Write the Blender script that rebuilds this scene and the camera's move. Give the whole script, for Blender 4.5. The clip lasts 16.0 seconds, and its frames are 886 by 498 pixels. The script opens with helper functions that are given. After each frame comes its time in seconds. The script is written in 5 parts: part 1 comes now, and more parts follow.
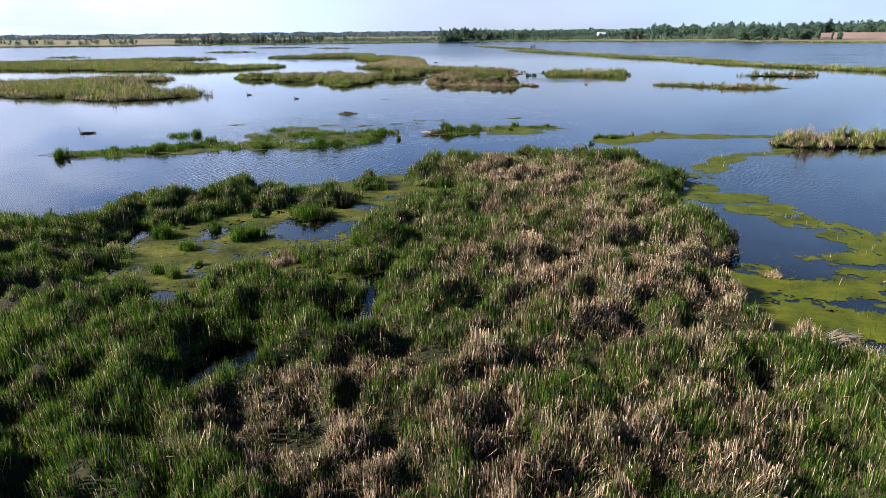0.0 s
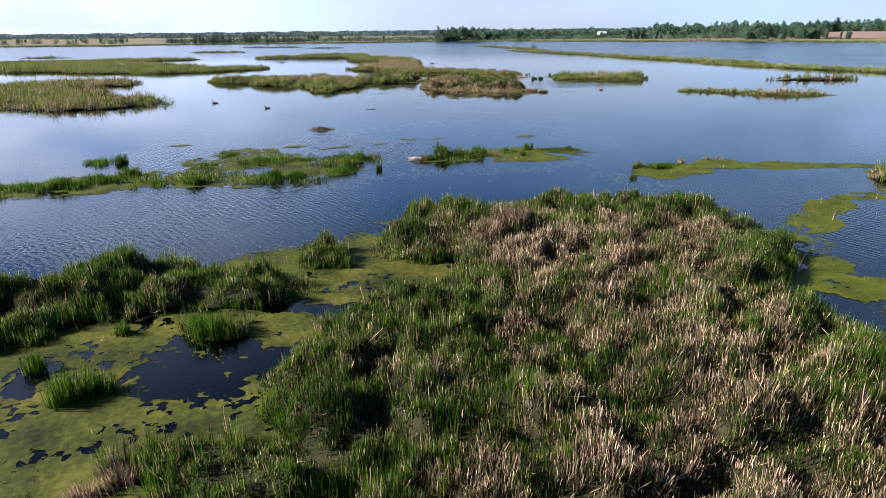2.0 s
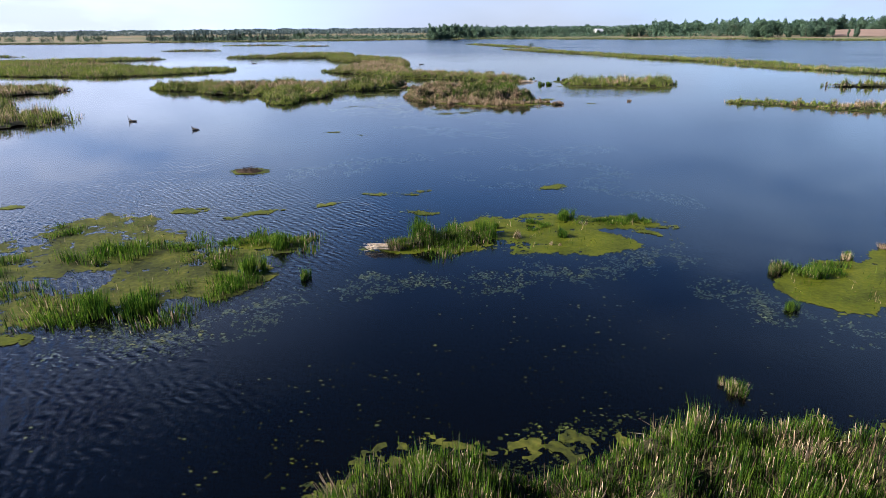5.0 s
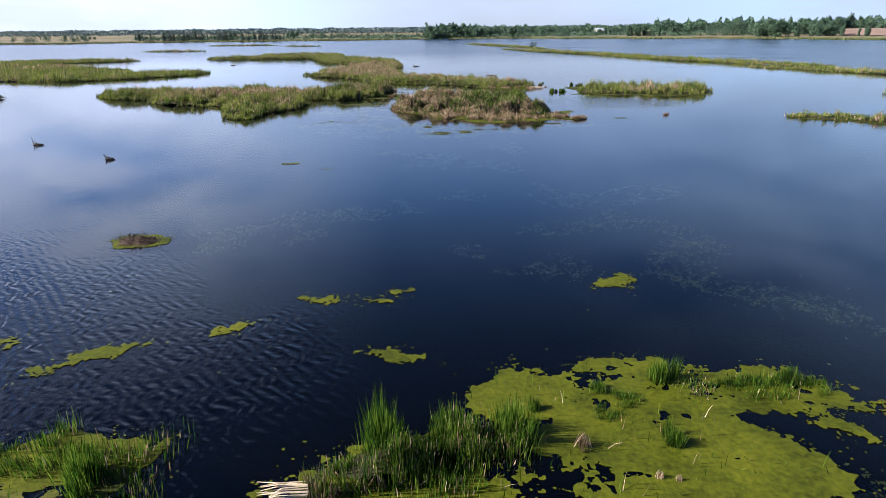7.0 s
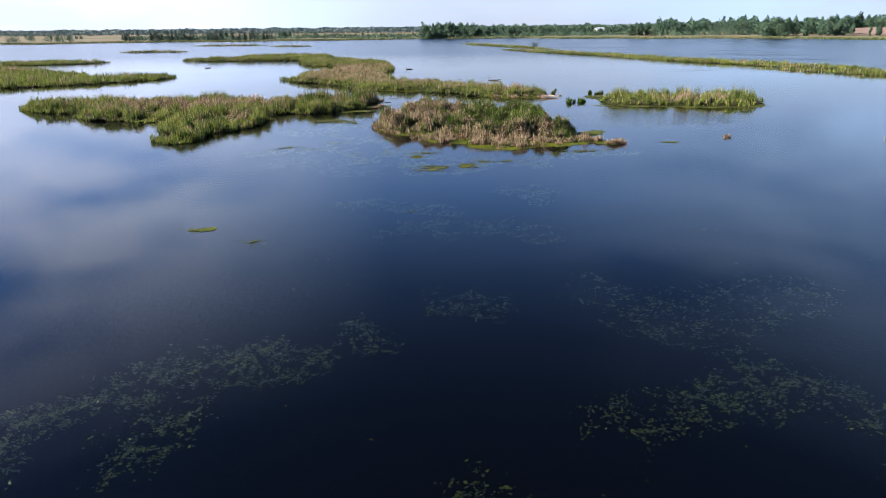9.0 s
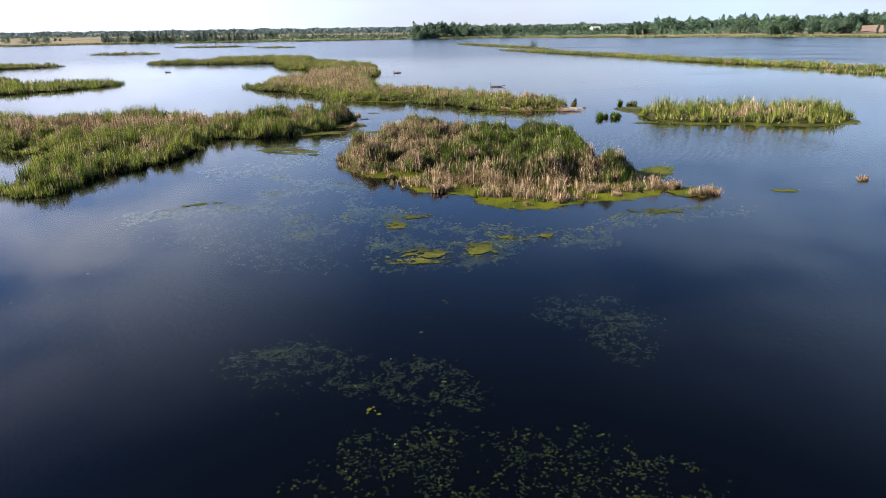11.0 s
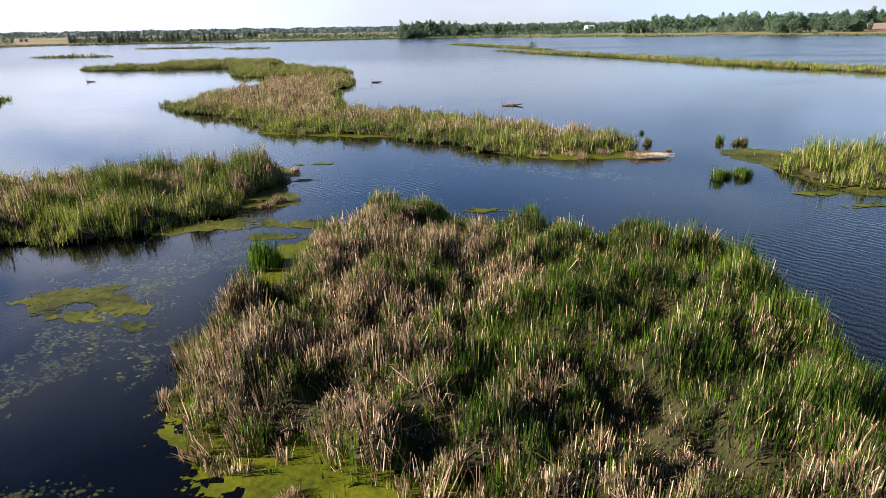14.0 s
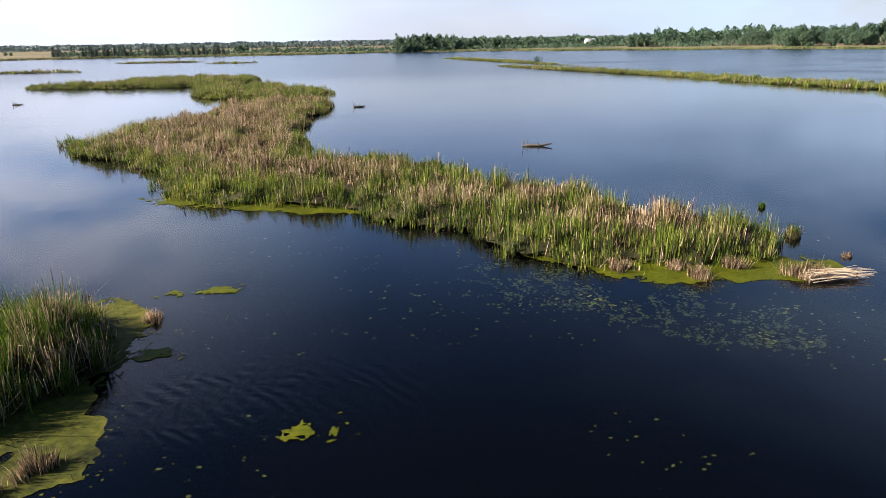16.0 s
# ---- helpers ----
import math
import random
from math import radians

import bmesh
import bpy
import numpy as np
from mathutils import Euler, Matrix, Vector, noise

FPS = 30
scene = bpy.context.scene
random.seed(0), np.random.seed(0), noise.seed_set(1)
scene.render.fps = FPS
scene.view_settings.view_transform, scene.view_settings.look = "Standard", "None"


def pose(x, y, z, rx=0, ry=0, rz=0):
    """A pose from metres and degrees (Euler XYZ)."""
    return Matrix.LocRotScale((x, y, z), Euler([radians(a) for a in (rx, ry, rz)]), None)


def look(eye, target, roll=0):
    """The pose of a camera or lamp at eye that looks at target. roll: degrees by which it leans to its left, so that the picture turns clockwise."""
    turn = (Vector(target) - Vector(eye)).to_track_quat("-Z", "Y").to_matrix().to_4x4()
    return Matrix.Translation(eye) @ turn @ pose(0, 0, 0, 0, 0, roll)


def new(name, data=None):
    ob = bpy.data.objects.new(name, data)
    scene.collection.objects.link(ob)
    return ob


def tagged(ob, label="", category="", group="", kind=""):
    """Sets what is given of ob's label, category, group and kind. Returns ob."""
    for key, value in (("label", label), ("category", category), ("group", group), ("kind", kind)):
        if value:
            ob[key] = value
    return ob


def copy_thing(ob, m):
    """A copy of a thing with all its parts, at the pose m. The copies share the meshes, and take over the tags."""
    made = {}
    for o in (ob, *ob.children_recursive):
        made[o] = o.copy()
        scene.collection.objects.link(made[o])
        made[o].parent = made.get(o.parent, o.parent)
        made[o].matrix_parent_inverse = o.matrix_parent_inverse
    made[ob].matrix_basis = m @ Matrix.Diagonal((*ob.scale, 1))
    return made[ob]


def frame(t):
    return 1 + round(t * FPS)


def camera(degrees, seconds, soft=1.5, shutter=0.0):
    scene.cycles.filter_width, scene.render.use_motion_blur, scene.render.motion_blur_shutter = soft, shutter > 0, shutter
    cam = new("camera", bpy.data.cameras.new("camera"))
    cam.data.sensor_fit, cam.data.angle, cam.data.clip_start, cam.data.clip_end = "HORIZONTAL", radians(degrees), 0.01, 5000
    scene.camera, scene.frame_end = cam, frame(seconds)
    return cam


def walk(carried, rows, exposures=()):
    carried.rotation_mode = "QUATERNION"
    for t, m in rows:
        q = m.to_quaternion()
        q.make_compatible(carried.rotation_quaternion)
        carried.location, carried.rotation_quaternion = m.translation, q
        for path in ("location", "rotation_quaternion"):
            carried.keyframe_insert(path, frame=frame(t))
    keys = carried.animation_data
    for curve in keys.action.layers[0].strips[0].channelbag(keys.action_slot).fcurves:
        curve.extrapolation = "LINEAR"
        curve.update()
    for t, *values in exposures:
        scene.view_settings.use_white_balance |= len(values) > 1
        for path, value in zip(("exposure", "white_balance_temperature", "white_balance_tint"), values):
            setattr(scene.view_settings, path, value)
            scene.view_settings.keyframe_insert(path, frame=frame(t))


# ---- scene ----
cam = camera(71.8, 16.0, 0.7)
EXPOSURE, KELVIN, TINT = 1.96, 5500, 16
PATH = [
    (0, (1.324, 0.293, 10.22), (1.301, 2.177, 9.549), -0.6),
    (0.5, (1.311, 4.093, 10.204), (1.29, 5.977, 9.531), -0.5),
    (1, (1.354, 7.871, 10.152), (1.335, 9.754, 9.479), -0.6),
    (1.5, (1.43, 11.609, 10.11), (1.412, 13.492, 9.437), -0.6),
    (2, (1.521, 15.315, 10.073), (1.504, 17.198, 9.4), -0.6),
    (2.5, (1.59, 19.045, 10.056), (1.576, 20.927, 9.381), -0.6),
    (3, (1.642, 22.76, 10.027), (1.631, 24.642, 9.351), -0.6),
    (3.5, (1.754, 26.382, 9.958), (1.745, 28.264, 9.282), -0.6),
    (4, (1.831, 30.155, 9.918), (1.824, 32.036, 9.241), -0.7),
    (4.5, (1.904, 33.98, 9.898), (1.901, 35.861, 9.219), -0.6),
    (4.7, (1.908, 35.562, 9.884), (1.91, 37.443, 9.204), -0.6),
    (6.8, (2.225, 52.742, 9.581), (2.239, 54.624, 8.904), -0.5),
    (7, (2.297, 54.44, 9.587), (2.31, 56.32, 8.906), -0.6),
    (7.5, (2.424, 58.648, 9.52), (2.438, 60.528, 8.837), -0.6),
    (8, (2.54, 62.866, 9.433), (2.556, 64.746, 8.75), -0.6),
    (8.5, (2.623, 67.043, 9.361), (2.642, 68.923, 8.678), -0.6),
    (9, (2.688, 71.403, 9.292), (2.71, 73.283, 8.61), -0.6),
    (9.2, (2.702, 73.215, 9.273), (2.727, 75.094, 8.589), -0.5),
    (11.3, (2.866, 93.126, 8.661), (2.913, 95.006, 7.98), -0.9),
    (11.5, (2.86, 94.962, 8.64), (2.91, 96.841, 7.957), -0.9),
    (12, (2.863, 99.483, 8.522), (2.919, 101.362, 7.84), -0.9),
    (12.5, (2.891, 104.113, 8.472), (2.955, 105.992, 7.789), -0.9),
    (13, (2.918, 108.833, 8.407), (2.987, 110.711, 7.723), -0.9),
    (13.5, (3.005, 113.624, 8.351), (3.078, 115.501, 7.666), -1.0),
    (14, (3.119, 118.446, 8.32), (3.195, 120.324, 7.637), -1.0),
    (14.5, (3.273, 123.372, 8.267), (3.353, 125.252, 7.589), -1.0),
    (15, (3.448, 128.282, 8.207), (3.532, 130.165, 7.538), -0.9),
    (15.5, (3.658, 133.244, 8.199), (3.743, 135.131, 7.541), -1.0),
    (16, (3.917, 138.205, 8.164), (4.003, 140.096, 7.518), -1.0),
]
walk(cam, [(t, look(eye, target, roll)) for t, eye, target, roll in PATH], [(0.0, EXPOSURE - 0.05, KELVIN - 100, TINT), (4.5, EXPOSURE - 0.12, KELVIN - 100, TINT), (9.0, EXPOSURE, KELVIN, TINT), (12.5, EXPOSURE + 0.12, KELVIN + 480, TINT), (16.0, EXPOSURE, KELVIN + 480, TINT)])

# ---- world and sun ----
SUN_ELEVATION, SUN_AZIMUTH = radians(28), radians(266)   # the sun stands low to the west, the flight goes north
world = bpy.data.worlds.new("world")
scene.world = world
world.use_nodes = True
wn, wl = world.node_tree.nodes, world.node_tree.links
sky = wn.new("ShaderNodeTexSky")
sky.sky_type, sky.sun_disc = "NISHITA", False
sky.sun_elevation, sky.sun_rotation = SUN_ELEVATION, SUN_AZIMUTH
sky.air_density, sky.dust_density, sky.ozone_density = 1.0, 0.4, 5.0
# summer haze, thickest at the horizon, with faint streaks of cloud in it
def world_node(kind, **values):
    n = wn.new(kind)
    for key, value in values.items():
        n.inputs[key].default_value = value
    return n


def world_math(op, a, b, clamp=True):
    n = wn.new("ShaderNodeMath")
    n.operation, n.use_clamp = op, clamp
    for slot, v in enumerate((a, b)):
        if isinstance(v, (int, float)):
            n.inputs[slot].default_value = v
        else:
            wl.new(v, n.inputs[slot])
    return n.outputs[0]


way = wn.new("ShaderNodeTexCoord").outputs["Generated"]
stretch = world_node("ShaderNodeMapping", Scale=(1.2, 1.2, 5.0), Location=(0.7, 0.0, 0.0))
streaks = world_node("ShaderNodeTexNoise", Scale=1.1, Detail=4.0)
height = wn.new("ShaderNodeSeparateXYZ")
wl.new(way, stretch.inputs[0])
wl.new(stretch.outputs[0], streaks.inputs["Vector"])
wl.new(way, height.inputs[0])
sunward = wn.new("ShaderNodeVectorMath")
sunward.operation = "DOT_PRODUCT"
sunward.inputs[1].default_value = (math.sin(SUN_AZIMUTH), math.cos(SUN_AZIMUTH), 0)
wl.new(way, sunward.inputs[0])
climb = world_math("MULTIPLY", 1.72, world_math("SUBTRACT", 1.0, world_math("MULTIPLY", 0.3, world_math("MAXIMUM", sunward.outputs["Value"], 0.0)), False), False)
low = world_math("POWER", world_math("SUBTRACT", 1.0, world_math("MULTIPLY", height.outputs["Z"], climb, False)), 1.4)
scatter_on = world_math("ADD", 0.92, world_math("MULTIPLY", sunward.outputs["Value"], 0.28, False))
cloud = world_math("MULTIPLY", world_math("MULTIPLY", low, scatter_on), world_math("ADD", 0.52, world_math("MULTIPLY", world_math("SUBTRACT", streaks.outputs[0], 0.30), 1.8)))
hazy = wn.new("ShaderNodeMix")
hazy.data_type = "RGBA"
wl.new(cloud, hazy.inputs["Factor"])
wl.new(sky.outputs[0], hazy.inputs["A"])
tone = wn.new("ShaderNodeValToRGB")
tone.color_ramp.elements.new(0.08), tone.color_ramp.elements.new(0.14), tone.color_ramp.elements.new(0.26)
for stop, (at_height, colour) in zip(tone.color_ramp.elements, ((0.03, (0.482, 0.492, 0.515)), (0.09, (0.50, 0.525, 0.575)), (0.15, (0.41, 0.51, 0.69)), (0.26, (0.22, 0.43, 0.84)), (0.5, (0.07, 0.18, 0.52)))):
    stop.position, stop.color = at_height, (*colour, 1)
wl.new(height.outputs["Z"], tone.inputs[0])
full = wn.new("ShaderNodeVectorMath")
full.operation = "SCALE"
wl.new(world_math("MULTIPLY", 19.5, world_math("ADD", 1.06, world_math("MULTIPLY", 0.38, world_math("MAXIMUM", sunward.outputs["Value"], 0.0), False), False), False), full.inputs["Scale"])
wl.new(tone.outputs[0], full.inputs[0])
wl.new(full.outputs[0], hazy.inputs["B"])
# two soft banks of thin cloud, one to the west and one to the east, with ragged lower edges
# added above the view to brighten the sky mirrored in the lake left and right
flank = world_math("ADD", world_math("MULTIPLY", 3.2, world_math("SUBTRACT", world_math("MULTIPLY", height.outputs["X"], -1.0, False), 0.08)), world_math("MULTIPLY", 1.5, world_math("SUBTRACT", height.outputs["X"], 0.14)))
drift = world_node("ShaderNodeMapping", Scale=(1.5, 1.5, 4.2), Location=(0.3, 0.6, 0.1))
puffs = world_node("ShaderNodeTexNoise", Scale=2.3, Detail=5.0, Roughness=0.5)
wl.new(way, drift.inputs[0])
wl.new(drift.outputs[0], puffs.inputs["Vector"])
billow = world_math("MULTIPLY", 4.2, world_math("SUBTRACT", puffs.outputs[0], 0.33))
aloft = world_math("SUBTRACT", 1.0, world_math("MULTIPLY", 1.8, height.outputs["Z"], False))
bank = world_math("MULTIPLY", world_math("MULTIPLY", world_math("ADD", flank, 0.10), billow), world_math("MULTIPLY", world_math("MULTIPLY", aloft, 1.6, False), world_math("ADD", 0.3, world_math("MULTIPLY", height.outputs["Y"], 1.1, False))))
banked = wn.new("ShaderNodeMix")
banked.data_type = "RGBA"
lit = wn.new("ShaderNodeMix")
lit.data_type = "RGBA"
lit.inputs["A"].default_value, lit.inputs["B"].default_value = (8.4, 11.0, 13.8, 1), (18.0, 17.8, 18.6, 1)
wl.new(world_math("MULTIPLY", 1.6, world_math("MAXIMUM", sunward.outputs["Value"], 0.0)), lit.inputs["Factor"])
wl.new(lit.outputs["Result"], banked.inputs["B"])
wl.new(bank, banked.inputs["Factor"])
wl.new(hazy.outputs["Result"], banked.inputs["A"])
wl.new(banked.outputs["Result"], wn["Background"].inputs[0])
wn["Background"].inputs[1].default_value = 0.024
sun = new("sun", bpy.data.lights.new("sun", "SUN"))
sun.data.energy, sun.data.angle, sun.data.color = 5.0, radians(0.6), (1.0, 0.84, 0.63)
sun_from = Vector((math.sin(SUN_AZIMUTH) * math.cos(SUN_ELEVATION), math.cos(SUN_AZIMUTH) * math.cos(SUN_ELEVATION), math.sin(SUN_ELEVATION)))
sun.matrix_world = look(sun_from * 100, (0, 0, 0))


# ---- materials ----
def material(name, rough=0.7, spec=0.3):
    m = bpy.data.materials.new(name)
    m.use_nodes = True
    b = m.node_tree.nodes["Principled BSDF"]
    b.inputs["Roughness"].default_value = rough
    b.inputs["Specular IOR Level"].default_value = spec
    return m, m.node_tree.nodes, m.node_tree.links, b


def ramp(nodes, stops):
    r = nodes.new("ShaderNodeValToRGB")
    e = r.color_ramp.elements
    while len(e) < len(stops):
        e.new(0.5)
    for el, (p, c) in zip(e, stops):
        el.position, el.color = p, (*c, 1)
    return r


def noise_node(nodes, links, scale, detail=3.0, stretch=None, rough=0.55):
    g = nodes.new("ShaderNodeNewGeometry")
    n = nodes.new("ShaderNodeTexNoise")
    n.inputs["Scale"].default_value, n.inputs["Detail"].default_value, n.inputs["Roughness"].default_value = scale, detail, rough
    if stretch:
        mp = nodes.new("ShaderNodeMapping")
        mp.inputs["Scale"].default_value = stretch[:3]
        mp.inputs["Rotation"].default_value = (0, 0, stretch[3] if len(stretch) > 3 else 0)
        links.new(g.outputs["Position"], mp.inputs[0])
        links.new(mp.outputs[0], n.inputs["Vector"])
    else:
        links.new(g.outputs["Position"], n.inputs["Vector"])
    return n


def math_node(nodes, links, op, a, b):
    n = nodes.new("ShaderNodeMath")
    n.operation = op
    for i, v in enumerate((a, b)):
        if isinstance(v, (int, float)):
            n.inputs[i].default_value = v
        else:
            links.new(v, n.inputs[i])
    return n.outputs[0]


def leaf_material(name, stops, through_light=0.3, patch=0.25, rough=0.6, spec=0.25):
    """Leaves: colour by the single blade and by patches some metres wide, with light shining through."""
    m, nodes, links, b = material(name, rough, spec)
    g = nodes.new("ShaderNodeNewGeometry")
    n = noise_node(nodes, links, patch, 2.0)
    clump = noise_node(nodes, links, patch * 5.5, 1.0)
    mixed = math_node(nodes, links, "ADD", math_node(nodes, links, "SUBTRACT", math_node(nodes, links, "MULTIPLY", g.outputs["Random Per Island"], 0.8), 0.28),
                      math_node(nodes, links, "ADD", math_node(nodes, links, "MULTIPLY", n.outputs[0], 0.85), math_node(nodes, links, "MULTIPLY", math_node(nodes, links, "SUBTRACT", clump.outputs[0], 0.5), 0.9)))
    r = ramp(nodes, stops)
    links.new(mixed, r.inputs[0])
    links.new(r.outputs[0], b.inputs["Base Color"])
    if through_light:
        tr = nodes.new("ShaderNodeBsdfTranslucent")
        links.new(r.outputs[0], tr.inputs[0])
        mx = nodes.new("ShaderNodeMixShader")
        mx.inputs[0].default_value = through_light
        links.new(b.outputs[0], mx.inputs[1])
        links.new(tr.outputs[0], mx.inputs[2])
        links.new(mx.outputs[0], nodes["Material Output"].inputs[0])
    return m


GREEN_REED = leaf_material("green_reed", [(0.15, (0.006, 0.020, 0.002)), (0.4, (0.025, 0.066, 0.005)), (0.7, (0.066, 0.122, 0.008)), (1.0, (0.145, 0.205, 0.022))], 0.42, 0.5, 0.7, 0.08)
# paler copy of green_reed for islands and dike, sunlight put into its colour
SUNLIT_REED = leaf_material("sunlit_reed", [(0.15, (0.0119, 0.0289, 0.0034)), (0.4, (0.051, 0.0935, 0.0085)), (0.7, (0.1275, 0.1742, 0.0153)), (1.0, (0.289, 0.323, 0.04675))], 0.32, 0.3)
DRY_REED = leaf_material("dry_reed", [(0.15, (0.036, 0.024, 0.014)), (0.4, (0.140, 0.098, 0.058)), (0.7, (0.305, 0.222, 0.140)), (1.0, (0.58, 0.45, 0.31))], 0.25, 0.5, 0.7, 0.1)
SHORE_SEDGE = leaf_material("shore_sedge", [(0.15, (0.030, 0.050, 0.014)), (0.5, (0.085, 0.115, 0.034)), (0.95, (0.16, 0.175, 0.060))], 0.1, 0.05)
# dead-leaf brown taken near black, standing for the shade low among the stalks
THATCH = leaf_material("shaded_thatch", [(0.2, (0.0064, 0.0056, 0.0024)), (0.6, (0.02, 0.0152, 0.0072)), (0.95, (0.044, 0.032, 0.016))], 0.05, 0.5)
# tree green blued and lightened, the haze of distance mixed into it
HAZED_LEAF = leaf_material("hazed_tree_leaf", [(0.15, (0.0289, 0.0561, 0.0391)), (0.5, (0.0476, 0.0884, 0.0527)), (0.95, (0.0782, 0.1275, 0.068))], 0.25, 0.03)
# skyline leaves paler and bluer still: haze of the air painted as leaf colour
HAZED_WOOD_LEAF = leaf_material("hazed_wood_leaf", [(0.15, (0.0578, 0.0884, 0.0918)), (0.5, (0.0748, 0.109, 0.109)), (0.95, (0.0952, 0.129, 0.122))], 0.25, 0.01)
# conifer green blued likewise, with distance haze in the colour
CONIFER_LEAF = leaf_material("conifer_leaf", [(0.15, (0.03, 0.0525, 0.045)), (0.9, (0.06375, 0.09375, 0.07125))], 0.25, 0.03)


def ground_material(name, stops, scale, rough=0.9, bump=0.4, detail=6.0):
    m, nodes, links, b = material(name, rough, 0.2)
    n = noise_node(nodes, links, scale, detail)
    n2 = noise_node(nodes, links, scale * 9, 4.0)
    r = ramp(nodes, stops)
    links.new(math_node(nodes, links, "ADD", math_node(nodes, links, "MULTIPLY", n.outputs[0], 0.6), math_node(nodes, links, "MULTIPLY", n2.outputs[0], 0.4)), r.inputs[0])
    links.new(r.outputs[0], b.inputs["Base Color"])
    bp = nodes.new("ShaderNodeBump")
    bp.inputs["Strength"].default_value, bp.inputs["Distance"].default_value = bump, 0.05
    links.new(n2.outputs[0], bp.inputs["Height"])
    links.new(bp.outputs[0], b.inputs["Normal"])
    return m


# litter's own brown, darkened to carry the shade of gaps between tussocks
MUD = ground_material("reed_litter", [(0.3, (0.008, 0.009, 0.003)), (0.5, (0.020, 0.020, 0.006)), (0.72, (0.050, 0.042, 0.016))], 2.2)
DUCKWEED = ground_material("duckweed", [(0.30, (0.0132, 0.0158, 0.00197)), (0.41, (0.0329, 0.0408, 0.00263)), (0.52, (0.0553, 0.0658, 0.00329)), (0.68, (0.0921, 0.0974, 0.00526))], 0.7, 0.6, 0.4)
ALGAE = ground_material("brown_algae", [(0.32, (0.008, 0.0096, 0.004)), (0.43, (0.0256, 0.0304, 0.0072)), (0.53, (0.0496, 0.056, 0.0088)), (0.64, (0.092, 0.0896, 0.016))], 0.5, 0.7, 0.5)
WEED = ground_material("water_weed", [(0.3, (0.022, 0.030, 0.007)), (0.5, (0.064, 0.076, 0.015)), (0.7, (0.145, 0.152, 0.030))], 1.5, 0.5, 0.2)
FLOATING_LEAF = ground_material("floating_leaf", [(0.3, (0.014, 0.018, 0.004)), (0.5, (0.034, 0.040, 0.008)), (0.7, (0.075, 0.080, 0.014))], 1.5, 0.5, 0.2)
LAKE_MUD = ground_material("lake_mud", [(0.3, (0.0006, 0.0006, 0.0008)), (0.7, (0.0015, 0.0013, 0.0012))], 0.4)
LAKE_MUD.node_tree.nodes["Principled BSDF"].inputs["Specular IOR Level"].default_value = 0.0
for mat_leaf in (DUCKWEED, ALGAE):
    mat_leaf.node_tree.nodes["Principled BSDF"].inputs["Specular IOR Level"].default_value = 0.06
# darker copy of water_weed; dimming by the water's depth is put into the colour
WEED_DEEP = ground_material("sunken_weed", [(0.3, (0.012, 0.018, 0.006)), (0.5, (0.032, 0.042, 0.011)), (0.7, (0.085, 0.095, 0.022))], 1.5, 0.3, 0.2)
MEADOW = ground_material("meadow", [(0.3, (0.051, 0.0697, 0.0255)), (0.46, (0.0935, 0.0952, 0.0442)), (0.56, (0.17, 0.1275, 0.0782)), (0.66, (0.068, 0.085, 0.0323))], 0.012)
BARK = ground_material("bark", [(0.3, (0.05, 0.04, 0.03)), (0.7, (0.16, 0.13, 0.10))], 6.0)
DRIFTWOOD = ground_material("driftwood", [(0.3, (0.045, 0.038, 0.030)), (0.7, (0.15, 0.13, 0.105))], 8.0)
PALE_STRAW = ground_material("pale_straw", [(0.3, (0.34, 0.26, 0.17)), (0.7, (0.72, 0.60, 0.44))], 7.0)
LODGE = ground_material("lodge_mud", [(0.3, (0.010, 0.007, 0.005)), (0.7, (0.06, 0.038, 0.024))], 5.0)


